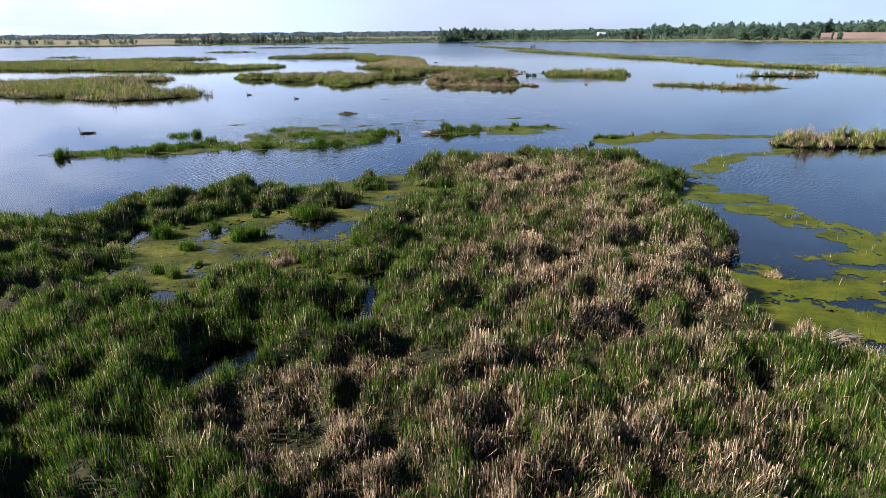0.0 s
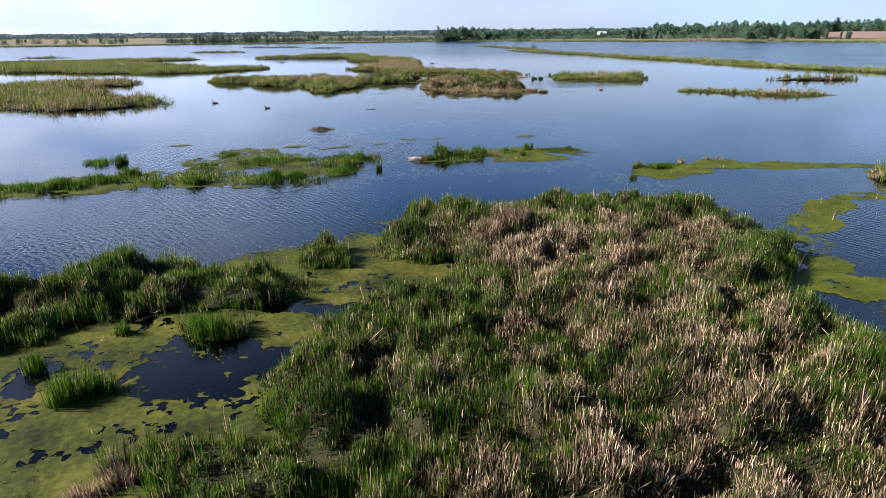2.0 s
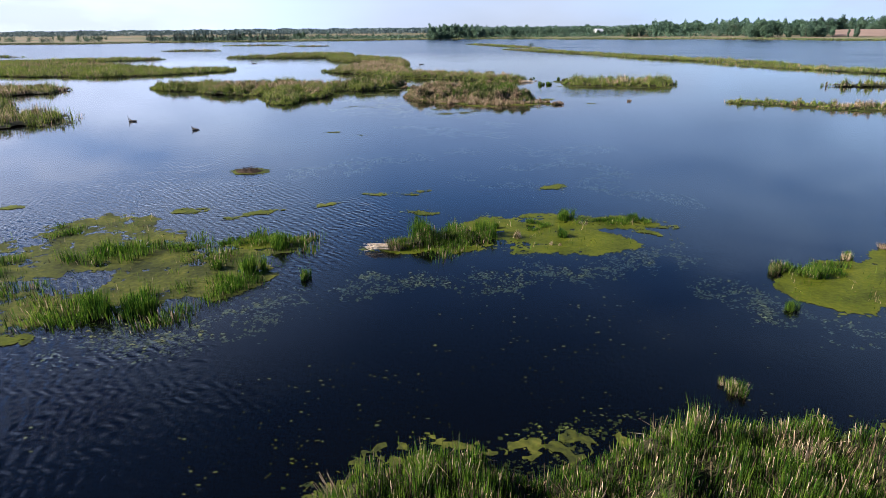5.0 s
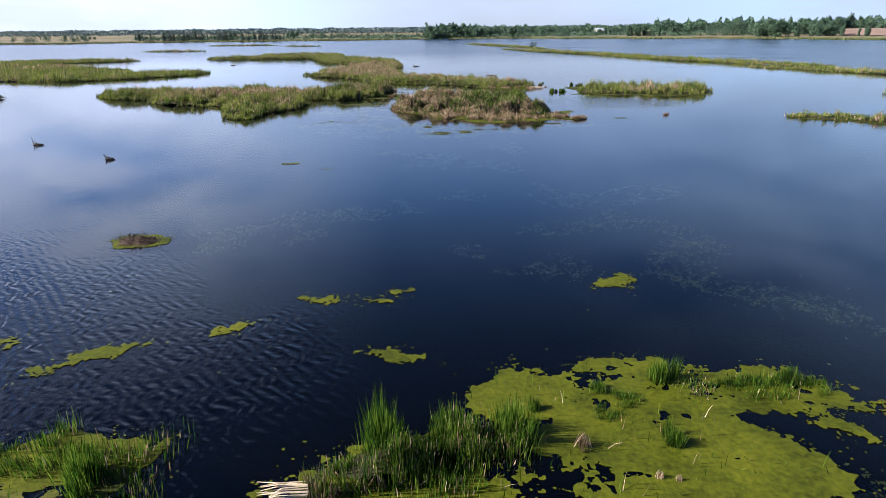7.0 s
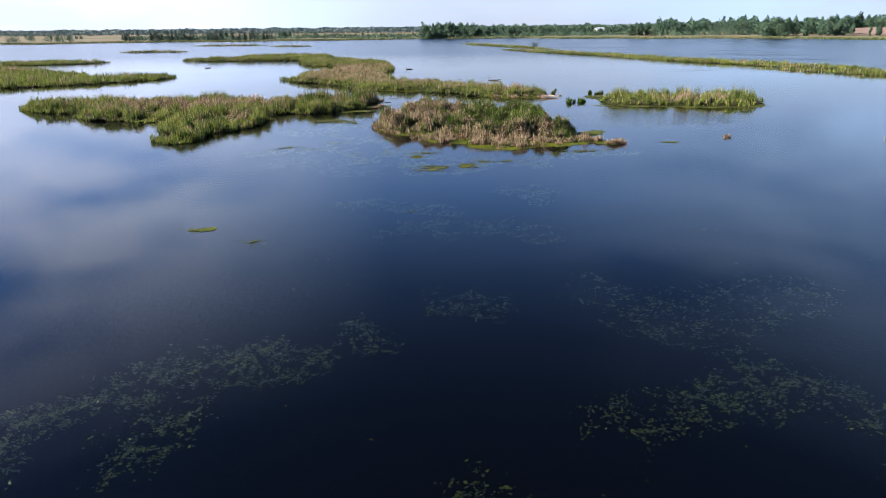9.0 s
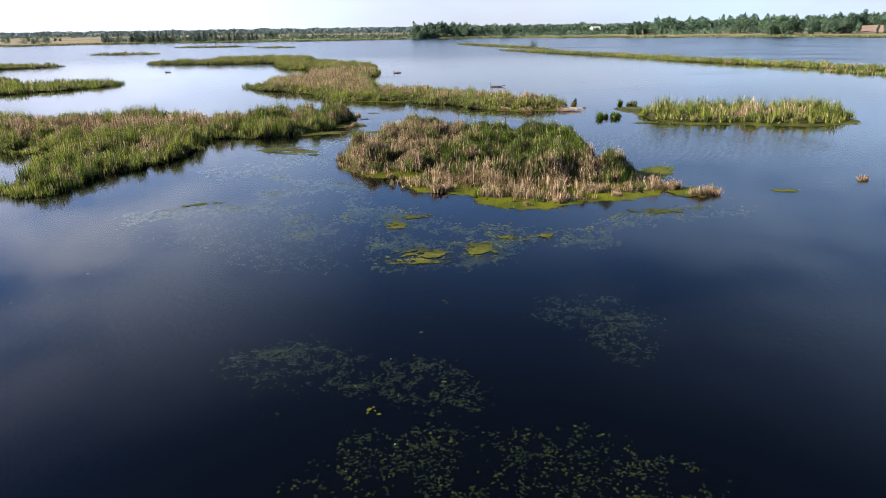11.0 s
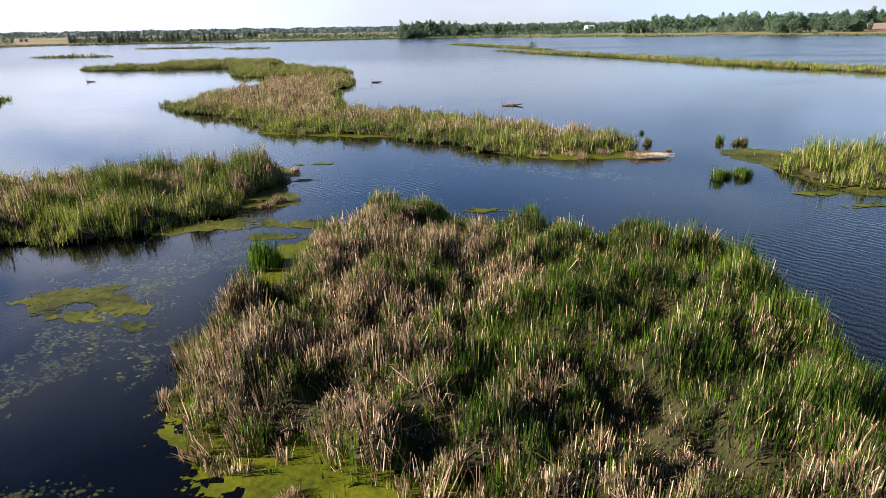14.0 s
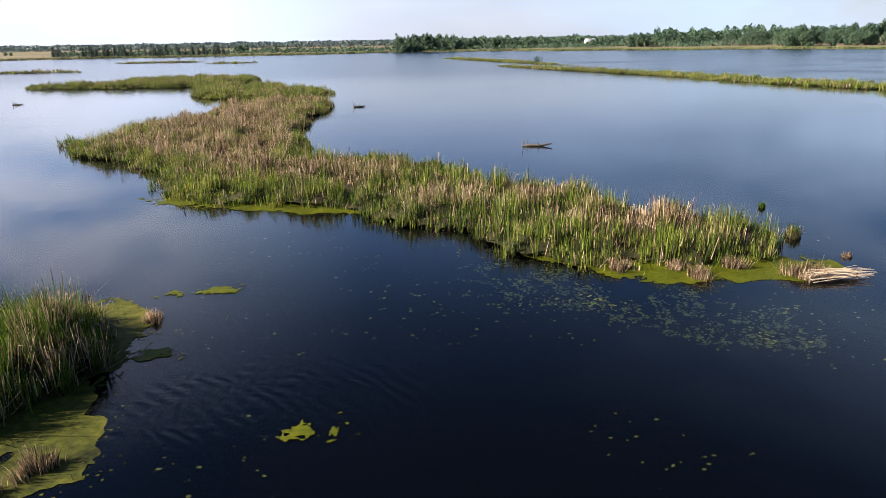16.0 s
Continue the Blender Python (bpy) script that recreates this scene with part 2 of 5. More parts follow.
def water_material():
    """Dark peaty water: sky gloss over a tinted depth that lets the weed just under the surface show."""
    m, nodes, links, b = material("lake_water", 0.03, 0.44)
    b.inputs["IOR"].default_value = 1.333
    b.inputs["Base Color"].default_value = (0.0003, 0.0004, 0.0007, 1)
    clear = nodes.new("ShaderNodeBsdfTransparent")
    clear.inputs[0].default_value = (0.50, 0.53, 0.44, 1)
    both = nodes.new("ShaderNodeAddShader")
    links.new(b.outputs[0], both.inputs[0])
    links.new(clear.outputs[0], both.inputs[1])
    links.new(both.outputs[0], nodes["Material Output"].inputs[0])
    place = nodes.new("ShaderNodeNewGeometry").outputs["Position"]
    apart = nodes.new("ShaderNodeSeparateXYZ")
    links.new(place, apart.inputs[0])
    # short wind ripples in patches, calm water between
    turn = nodes.new("ShaderNodeMapping")
    turn.inputs["Rotation"].default_value = (0, 0, radians(-38))
    links.new(place, turn.inputs[0])
    wave = nodes.new("ShaderNodeTexWave")
    wave.inputs["Scale"].default_value, wave.inputs["Distortion"].default_value, wave.inputs["Detail"].default_value, wave.inputs["Detail Scale"].default_value = 0.82, 7.0, 2.5, 1.3
    links.new(turn.outputs[0], wave.inputs["Vector"])
    swell = noise_node(nodes, links, 1.0, 2.0, (0.9, 0.5, 1, radians(20)))
    patch = noise_node(nodes, links, 0.12, 3.0)

    def gust(x, y, rx, ry):
        """A patch of ripples about a place, with a ragged edge."""
        u = math_node(nodes, links, "POWER", math_node(nodes, links, "ABSOLUTE", math_node(nodes, links, "DIVIDE", math_node(nodes, links, "SUBTRACT", apart.outputs["X"], x), rx), 0.0), 2.0)
        v = math_node(nodes, links, "POWER", math_node(nodes, links, "ABSOLUTE", math_node(nodes, links, "DIVIDE", math_node(nodes, links, "SUBTRACT", apart.outputs["Y"], y), ry), 0.0), 2.0)
        reach = math_node(nodes, links, "ADD", math_node(nodes, links, "ADD", u, v), math_node(nodes, links, "MULTIPLY", math_node(nodes, links, "SUBTRACT", patch.outputs[0], 0.5), 2.2))
        lee = ramp(nodes, [(0.35, (1, 1, 1)), (0.95, (0.02, 0.02, 0.02))])
        links.new(reach, lee.inputs[0])
        return lee.outputs[0]

    windy = gust(-15.0, 63.0, 15.0, 25.0)
    for spot in ((24.0, 137.0, 13.0, 9.0), (1.0, 151.5, 5.0, 2.6), (24.0, 45.0, 6.0, 12.0)):
        windy = math_node(nodes, links, "MAXIMUM", windy, math_node(nodes, links, "MULTIPLY", gust(*spot), 0.4))
    # the open lake beyond the dike is ruffled all over, and cat's-paws darken the bay before it
    beyond = math_node(nodes, links, "DIVIDE", math_node(nodes, links, "SUBTRACT", math_node(nodes, links, "ADD", apart.outputs["X"], math_node(nodes, links, "MULTIPLY", apart.outputs["Y"], 0.3)), 146.0), 8.0)
    open_lake = ramp(nodes, [(0.0, (0, 0, 0)), (1.0, (1, 1, 1))])
    links.new(beyond, open_lake.inputs[0])
    paws = noise_node(nodes, links, 0.045, 7.0, (0.55, 1.2, 1.0, radians(-12)), 0.66)
    paw_ramp = ramp(nodes, [(0.47, (0, 0, 0)), (0.64, (1, 1, 1))])
    links.new(paws.outputs[0], paw_ramp.inputs[0])
    bay = ramp(nodes, [(0.0, (0, 0, 0)), (1.0, (1, 1, 1))])
    links.new(math_node(nodes, links, "DIVIDE", math_node(nodes, links, "SUBTRACT", apart.outputs["Y"], 130.0), 60.0), bay.inputs[0])
    ruffle = math_node(nodes, links, "MAXIMUM", math_node(nodes, links, "MULTIPLY", open_lake.outputs[0], math_node(nodes, links, "ADD", 0.75, math_node(nodes, links, "MULTIPLY", paw_ramp.outputs[0], 0.25))),
                       math_node(nodes, links, "MULTIPLY", math_node(nodes, links, "MULTIPLY", paw_ramp.outputs[0], bay.outputs[0]), 0.55))
    h = math_node(nodes, links, "ADD", math_node(nodes, links, "MULTIPLY", math_node(nodes, links, "MULTIPLY", wave.outputs["Fac"], windy), 0.0145),
                  math_node(nodes, links, "MULTIPLY", swell.outputs[0], 0.004))
    distant = ramp(nodes, [(0.0, (0, 0, 0)), (1.0, (1, 1, 1))])
    links.new(math_node(nodes, links, "DIVIDE", math_node(nodes, links, "SUBTRACT", apart.outputs["Y"], 190.0), 120.0), distant.inputs[0])
    calm = math_node(nodes, links, "ADD", math_node(nodes, links, "MULTIPLY", distant.outputs[0], 0.16), 0.03)
    links.new(math_node(nodes, links, "MAXIMUM", math_node(nodes, links, "MULTIPLY", ruffle, 0.26), calm), b.inputs["Roughness"])
    bp = nodes.new("ShaderNodeBump")
    bp.inputs["Strength"].default_value, bp.inputs["Distance"].default_value = 1.0, 1.0
    links.new(h, bp.inputs["Height"])
    links.new(bp.outputs[0], b.inputs["Normal"])
    return m


WATER = water_material()

# ---- shapes ----
rng = np.random.default_rng(7)


def value_noise(p, scale, seed):
    """Smooth noise in -1..1 over the plan, for many points at once."""
    q = p * scale + seed * 17.31
    c = np.floor(q).astype(np.int64)
    f = q - c
    f = f * f * (3 - 2 * f)

    def rnd(ix, iy):
        v = (ix * 374761393 + iy * 668265263 + seed * 1442695) & 0x7FFFFFFF
        v = ((v ^ (v >> 13)) * 1274126177) & 0x7FFFFFFF
        return ((v ^ (v >> 16)) & 0xFFFF) / 32767.5 - 1

    a, b = rnd(c[:, 0], c[:, 1]), rnd(c[:, 0] + 1, c[:, 1])
    d, e = rnd(c[:, 0], c[:, 1] + 1), rnd(c[:, 0] + 1, c[:, 1] + 1)
    return (a * (1 - f[:, 0]) + b * f[:, 0]) * (1 - f[:, 1]) + (d * (1 - f[:, 0]) + e * f[:, 0]) * f[:, 1]


def blobs(p, ellipses):
    """Distance to a union of ellipses (x, y, half width, half depth, turn in degrees), below zero inside."""
    out = np.full(len(p), 1e9)
    for x, y, rx, ry, *turn in ellipses:
        a = radians(turn[0]) if turn else 0.0
        dx, dy = p[:, 0] - x, p[:, 1] - y
        u, v = (dx * math.cos(a) + dy * math.sin(a)) / rx, (dy * math.cos(a) - dx * math.sin(a)) / ry
        out = np.minimum(out, (np.hypot(u, v) - 1) * min(rx, ry))
    return out


def shape(ellipses, holes=(), ragged=0.5, grain=0.6, seed=1, broken=None, mottle=None):
    def field(p):
        d = blobs(p, ellipses) + ragged * (0.65 * value_noise(p, grain, seed) + 0.4 * value_noise(p, grain * 3.1, seed + 1) + 0.3 * value_noise(p, grain * 8, seed + 2))
        if holes:
            d = np.maximum(d, -(blobs(p, holes) + (broken or ragged) * (0.6 * value_noise(p, grain * 1.4, seed + 5) + 0.5 * value_noise(p, grain * 4, seed + 6) + 0.45 * value_noise(p, grain * 10, seed + 7))))
        if mottle is not None:
            d = np.maximum(d, 0.5 * (0.55 * value_noise(p * (0.6, 1.0), 1.1, seed + 8) + 0.4 * value_noise(p, 3.7, seed + 9) + 0.25 * value_noise(p, 9.0, seed + 10) - mottle))
        return d
    return field


def bounds(ellipses, pad=1.5):
    e = [(x, y, max(rx, ry)) for x, y, rx, ry, *_ in ellipses]
    return (min(x - r for x, y, r in e) - pad, min(y - r for x, y, r in e) - pad, max(x + r for x, y, r in e) + pad, max(y + r for x, y, r in e) + pad)


def mesh_of(name, verts, loops, starts, mat):
    me = bpy.data.meshes.new(name)
    me.vertices.add(len(verts))
    me.vertices.foreach_set("co", np.ascontiguousarray(verts, dtype=np.float32).ravel())
    me.loops.add(len(loops))
    me.loops.foreach_set("vertex_index", np.ascontiguousarray(loops, dtype=np.int32))
    me.polygons.add(len(starts))
    me.polygons.foreach_set("loop_start", np.ascontiguousarray(starts, dtype=np.int32))
    me.update(calc_edges=True)
    me.materials.append(mat)
    return me


def sheet(name, field, box, step, mat, z=0.006, dome=0.0, rough=0.0, fringe=0, rise=None):
    """A flat raft with an organic outline: the cells inside the field, their rim drawn onto its edge."""
    x0, y0, x1, y1 = box
    nx, ny = int((x1 - x0) / step) + 2, int((y1 - y0) / step) + 2
    gx, gy = np.meshgrid(x0 + step * np.arange(nx), y0 + step * np.arange(ny))
    p = np.stack([gx.ravel(), gy.ravel()], 1)
    centre = (p.reshape(ny, nx, 2)[:-1, :-1] + step / 2).reshape(-1, 2)
    inside = (field(centre) < 0).reshape(ny - 1, nx - 1)
    count = np.zeros((ny, nx), int)
    for a in (0, 1):
        for b in (0, 1):
            count[a:ny - 1 + a, b:nx - 1 + b] += inside
    rim = ((count > 0) & (count < 4)).ravel()
    q = p[rim]
    for _ in range(2):
        e = 0.25 * step
        f = field(q)
        g = np.stack([field(q + (e, 0)) - field(q - (e, 0)), field(q + (0, e)) - field(q - (0, e))], 1) / (2 * e)
        move = -f[:, None] * g / np.maximum((g * g).sum(1), 0.2)[:, None]
        q = q + np.clip(move, -0.45 * step, 0.45 * step)
    p[rim] = q
    iy, ix = np.nonzero(inside)
    quads = np.stack([iy * nx + ix, iy * nx + ix + 1, (iy + 1) * nx + ix + 1, (iy + 1) * nx + ix], 1)
    used, flat = np.unique(quads.ravel(), return_inverse=True)
    pv = p[used]
    zz = z + (dome * np.clip(-field(pv), 0, 1.5) if dome else 0) + rough * value_noise(pv, 2.3, 3) + (rise(pv) if rise else 0)
    v, loops, starts = np.column_stack([pv, zz * np.ones(len(pv))]), flat.ravel(), np.arange(len(quads)) * 4
    if fringe:
        # loose scraps floating off the rim
        c = scatter(box, fringe, lambda r: (lambda d: (d > -0.03) & (d < 0.6 * rng.random(len(r)) ** 2) & (value_noise(r, 1.1, 91) > -0.25))(field(r)))
        n = len(c)
        ang = rng.uniform(0, 2 * math.pi, (n, 1)) + np.array([0, 1.3, 2.6, 3.9, 5.1])
        rad = rng.uniform(0.01, 0.05, (n, 1)) * rng.uniform(0.4, 1.3, (n, 5))
        f = np.empty((n, 5, 3))
        f[:, :, 0], f[:, :, 1], f[:, :, 2] = c[:, :1] + rad * np.cos(ang) * 1.2, c[:, 1:] + rad * np.sin(ang), z - 0.002
        loops, starts = np.concatenate([loops, len(v) + np.arange(n * 5)]), np.concatenate([starts, len(loops) + np.arange(n) * 5])
        v = np.concatenate([v, f.reshape(-1, 3)])
    return mesh_of(name, v, loops, starts, mat)


def blade_mesh(name, pts, height, width, lean, mat, z=0.0, wind=(0.03, 0.0), out=None, kink=0.0, bias=0.0, plain=0.4, blunt=0.0):
    """Upright tapering blades, bent at the top, all as one mesh. out: the way each one leans, where it is known; blunt: the share of its width that a broken stalk keeps at its top."""
    n = len(pts)
    height, width = np.broadcast_to(height, n), np.broadcast_to(width, n)
    yaw, way = rng.uniform(0, 2 * math.pi, n), rng.uniform(0, 2 * math.pi, n)
    side = np.stack([np.cos(yaw), np.sin(yaw)], 1) * (width / 2)[:, None]
    aim = np.stack([np.cos(way), np.sin(way)], 1) + np.array(wind)
    if out is not None:
        aim = 0.55 * aim + out
    tip = aim * (lean * height)[:, None] + bias * height[:, None]
    rise = height * np.sqrt(np.clip(1 - np.minimum(lean, 0.97) ** 2, 0.03, 1))
    v = np.empty((n, 5, 3))
    v[:, 0, :2], v[:, 1, :2] = pts - side, pts + side
    v[:, 2, :2], v[:, 3, :2] = pts - side * 0.85 + tip * 0.4, pts + side * 0.85 + tip * 0.4
    kink = np.broadcast_to(kink, n)
    v[:, 4, :2] = pts + tip + aim * (kink * 0.34 * height)[:, None]
    z = np.broadcast_to(z, n)
    v[:, :2, 2], v[:, 2:4, 2], v[:, 4, 2] = z[:, None], (z + 0.58 * rise)[:, None], z + 0.58 * rise + 0.42 * rise * (1 - 1.5 * kink)
    straight = (kink < 0.01) & (rng.random(n) < plain)
    k = int(straight.sum())
    if blunt:
        a = v[straight][:, [0, 1, 4, 4]]
        half = (a[:, 1, :2] - a[:, 0, :2]) * 0.5 * blunt
        a[:, 2, :2] += half
        a[:, 3, :2] -= half
        c = 4
    else:
        a, c = v[straight][:, [0, 1, 4]], 3
    a, b = a.reshape(-1, 3), v[~straight].reshape(-1, 3)
    loops = np.concatenate([np.arange(c * k), c * k + (np.arange(n - k)[:, None] * 5 + np.array([0, 1, 3, 2, 2, 3, 4])).ravel()])
    starts = np.concatenate([np.arange(k) * c, c * k + (np.arange(n - k)[:, None] * 7 + np.array([0, 4])).ravel()])
    return mesh_of(name, np.concatenate([a, b]), loops, starts, mat)


def scatter(box, density, keep):
    x0, y0, x1, y1 = box
    n = int((x1 - x0) * (y1 - y0) * density)
    p = np.column_stack([rng.uniform(x0, x1, n), rng.uniform(y0, y1, n)])
    return p[keep(p)]


def link(name, me, parent=None, label="", category="", group="", kind=""):
    ob = new(name, me)
    ob.parent = parent
    return tagged(ob, label, category, group, kind)


def reed_bed(label, ellipses, density, blade, dry=(), holes=(), tall=1.7, seed=1, ragged=0.7, dry_base=-0.25, gaps=0.25, step=0.25, tussock=0.115, per=40, plain=0.95, fill=0.3, rim=0.0, leaf=None):
    """A bed of cattails in tussocks: a low bank of litter, green leaves, and the bleached stalks of last year in patches."""
    field, box = shape(ellipses, holes, ragged, 0.45, seed), bounds(ellipses)

    def dryness(p):
        d = dry_base + 0.32 * value_noise(p, 0.2, seed + 21) + 0.45 * value_noise(p, 0.8, seed + 22) + 0.35 * value_noise(p, 1.9, seed + 23)
        return d + (np.clip(-blobs(p, dry) / 2.0, -0.4, 0.34) if dry else 0) - (rim * np.exp(np.minimum(field(p), 0) / 2.0) if rim else 0)

    def clumps(p):
        return 0.25 * value_noise(p, 0.3, seed + 31) + 0.62 * value_noise(p, 0.75, seed + 32) + 0.5 * value_noise(p, 1.7, seed + 33)

    def hollow(p):
        return clumps(p) < -0.70 + 1.75 * gaps

    def inner(p):
        return np.clip(-field(p) / 0.8 - 0.1, 0, 1)

    def litter(p):
        """Height of the matted dead leaves that fill the bed between the standing ones."""
        return tall * fill * np.clip(0.80 + 0.8 * clumps(p), 0.05, 1.3) * inner(p) * (0 if not step else 1)

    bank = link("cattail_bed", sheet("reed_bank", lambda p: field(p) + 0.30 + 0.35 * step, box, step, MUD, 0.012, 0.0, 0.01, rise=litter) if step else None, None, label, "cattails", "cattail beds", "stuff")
    heart = scatter(box, density / per, lambda p: (field(p) < -0.1) & ~(hollow(p) & (rng.random(len(p)) < 0.3)))
    sunk = np.where(hollow(heart), 0.75, 1.0)
    heart_dry = dryness(heart) + rng.normal(0, 0.25, len(heart)) > 0
    heart_tall = np.clip(0.90 + 0.5 * clumps(heart), 0.45, 1.2) * rng.choice([0.6, 0.82, 1.0, 1.12], len(heart)) * rng.uniform(0.9, 1.1, len(heart)) * np.clip(-field(heart) / 0.9, 0.55, 1) * sunk
    heart_lean = rng.normal(0, 1, (len(heart), 2)) * np.where(heart_dry, rng.choice([0.05, 0.10, 0.28], len(heart), p=[0.6, 0.3, 0.1]), 0.05)[:, None]
    heart_wide = tussock * rng.uniform(0.55, 1.35, len(heart))
    own = np.repeat(np.arange(len(heart)), rng.poisson(per, len(heart)))
    away = rng.normal(0, 1, (len(own), 2))
    pts = heart[own] + away * heart_wide[own][:, None]
    keep = field(pts) < 0.05
    own, away, pts = own[keep], away[keep], pts[keep]
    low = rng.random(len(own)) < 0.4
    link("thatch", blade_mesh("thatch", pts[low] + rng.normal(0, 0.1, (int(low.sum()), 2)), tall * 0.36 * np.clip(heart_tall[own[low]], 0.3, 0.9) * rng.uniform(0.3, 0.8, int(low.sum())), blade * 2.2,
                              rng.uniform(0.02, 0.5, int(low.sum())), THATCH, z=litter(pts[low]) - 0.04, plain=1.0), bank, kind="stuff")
    is_dry = heart_dry[own] ^ (rng.random(len(own)) < 0.13)
    for name, sel, mat in (("green_leaves", ~is_dry, leaf or GREEN_REED), ("dry_stalks", is_dry, DRY_REED)):
        o, a, q = own[sel], away[sel], pts[sel]
        green = name == "green_leaves"
        reach = np.hypot(a[:, 0], a[:, 1])
        h = tall * heart_tall[o] * rng.uniform(0.55, 1.04, len(q)) * (1.0 if green else 0.85) * np.clip(1.2 - 0.2 * reach, 0.45, 1.1)
        h *= 1 - fill * inner(q) * (1 if step else 0)
        lean = np.abs(rng.normal(0.02, 0.06 if green else 0.12, len(q))) + 0.03 * reach
        if not green:
            lean = np.where(rng.random(len(q)) < 0.07, rng.uniform(0.5, 0.95, len(q)), lean)
        w = blade * rng.uniform(0.6, 1.5, len(q))
        link(name, blade_mesh(name, q, h, w, np.clip(lean, 0.02, 0.95), mat, out=a / np.maximum(reach, 0.3)[:, None],
                              kink=np.where(rng.random(len(q)) < (0.09 if green else 0.16), rng.uniform(0.2, 0.9 if green else 1.2, len(q)), 0.0), bias=heart_lean[o], plain=plain, blunt=0.0 if green else 0.6, z=litter(q) - 0.05 * inner(q)), bank, kind="stuff")
    return bank


def raft(name, label, ellipses, holes=(), step=0.14, ragged=0.45, grain=0.8, seed=1, mat=None, z=0.006, category="duckweed", group="duckweed rafts", broken=None, mottle=None):
    field = shape(ellipses, holes, ragged, grain, seed, broken, mottle)
    z += 0.0012 * (seed % 7) + (0.012 if group == "duckweed patches" else 0)
    mat_ob = link(name, sheet(name, field, bounds(ellipses, 0.8), step, mat or DUCKWEED, z, fringe=32), None, label, category, group, "stuff")
    if group == "duckweed rafts":
        for spear, leaf, thick in (("green_spears", GREEN_REED, 9.0), ("broken_straw", DRY_REED, 3.0)):
            q = scatter(bounds(ellipses, 0.2), thick, lambda p: (field(p) < -0.05) & (value_noise(p, 1.2, seed + 61) + 0.4 * value_noise(p, 4.0, seed + 62) > 0.05))
            n = len(q)
            if n:
                link(spear, blade_mesh(spear, q, rng.uniform(0.08, 0.5, n), 0.016, np.where(rng.random(n) < 0.35, rng.uniform(0.6, 0.95, n), np.abs(rng.normal(0, 0.2, n))), leaf), mat_ob, kind="stuff")
    return mat_ob


# ---- ground, lake ----
def shore_radius(a):
    """Distance of the lake's shore from the start, by compass angle (radians, counter-clockwise from east)."""
    at = [-180, -90, -40, 0, 32, 59, 68, 80, 90, 96, 109, 117, 125, 150, 180]
    far = [480, 420, 430, 440, 470, 515, 550, 580, 640, 590, 625, 625, 700, 640, 480]
    return np.interp(np.degrees(a), at, far)


def ground():
    na = 360
    ang = np.linspace(-math.pi, math.pi, na, endpoint=False)
    wob = 6 * np.sin(ang * 23) + 4 * np.sin(ang * 57 + 1)
    rs = shore_radius(ang) + wob
    rings = [(0.02, -1.5), (0.6, -1.5), (0.95, -1.2), (0.99, -0.3), (1.0, 0.05), (1.006, 0.5), (1.03, 0.65), (1.12, 0.8), (1.35, 1.1), (1.8, 1.4), (2.6, 1.7), (4.0, 2.0), (6.5, 2.4)]
    v = np.concatenate([np.column_stack([rs * k * np.cos(ang), rs * k * np.sin(ang), np.full(na, z) + (0.25 * np.sin(ang * 31 + k * 9) if z > 0.4 else 0)]) for k, z in rings])
    quads = []
    for r in range(len(rings) - 1):
        i = np.arange(na)
        j = (i + 1) % na
        quads.append(np.stack([r * na + i, (r + 1) * na + i, (r + 1) * na + j, r * na + j], 1))
    quads = np.concatenate(quads)
    loops, starts = quads.ravel(), np.arange(len(quads)) * 4
    loops = np.concatenate([loops, np.arange(na)])
    starts = np.concatenate([starts, [len(quads) * 4]])
    me = mesh_of("ground", v, loops, starts, MEADOW)
    me.materials.append(LAKE_MUD)
    for i, poly in enumerate(me.polygons):
        poly.use_smooth = True
        poly.material_index = 1 if i < 4 * na or i == len(quads) else 0
    return link("ground", me, None, "flat meadow land with dry grass round the marsh lake", "ground", "", "structure")


ground()


def lake():
    bm = bmesh.new()
    bmesh.ops.create_circle(bm, cap_ends=True, segments=96, radius=760)
    me = bpy.data.meshes.new("water")
    bm.to_mesh(me)
    bm.free()
    me.materials.append(WATER)
    return link("water", me, None, "dark still marsh water with wind ripples and sky reflections", "water", "", "structure")


lake()



def tuft_kind(name, label, green, dry, tall, wide, blade=0.022):
    """One tuft of cattails as a thing: several shoots close together, leaves and bleached straw."""
    root = link(name, None, None, label, "cattail tuft", "cattail tufts")
    shoots = rng.normal(0, 0.62, (9, 2))
    high = rng.uniform(0.6, 1.1, 9)
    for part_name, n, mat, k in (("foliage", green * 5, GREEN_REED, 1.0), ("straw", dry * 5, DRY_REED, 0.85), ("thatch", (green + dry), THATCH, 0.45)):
        if n:
            own = rng.integers(0, 9, n)
            a = shoots[own] + rng.normal(0, 0.32, (n, 2))
            reach = np.hypot(a[:, 0], a[:, 1])
            lean = np.abs(rng.normal(0.02, 0.10 if k == 1.0 else 0.18, n)) + 0.04 * reach
            h = 0.72 * tall * k * high[own] * rng.uniform(0.45, 1.05, n)
            link(part_name, blade_mesh(part_name, a * wide, h, blade * rng.uniform(0.6, 1.3, n), np.clip(lean, 0.02, 0.9), mat, z=-0.03, out=a / np.maximum(reach, 0.4)[:, None]), root, kind="stuff")
    return root


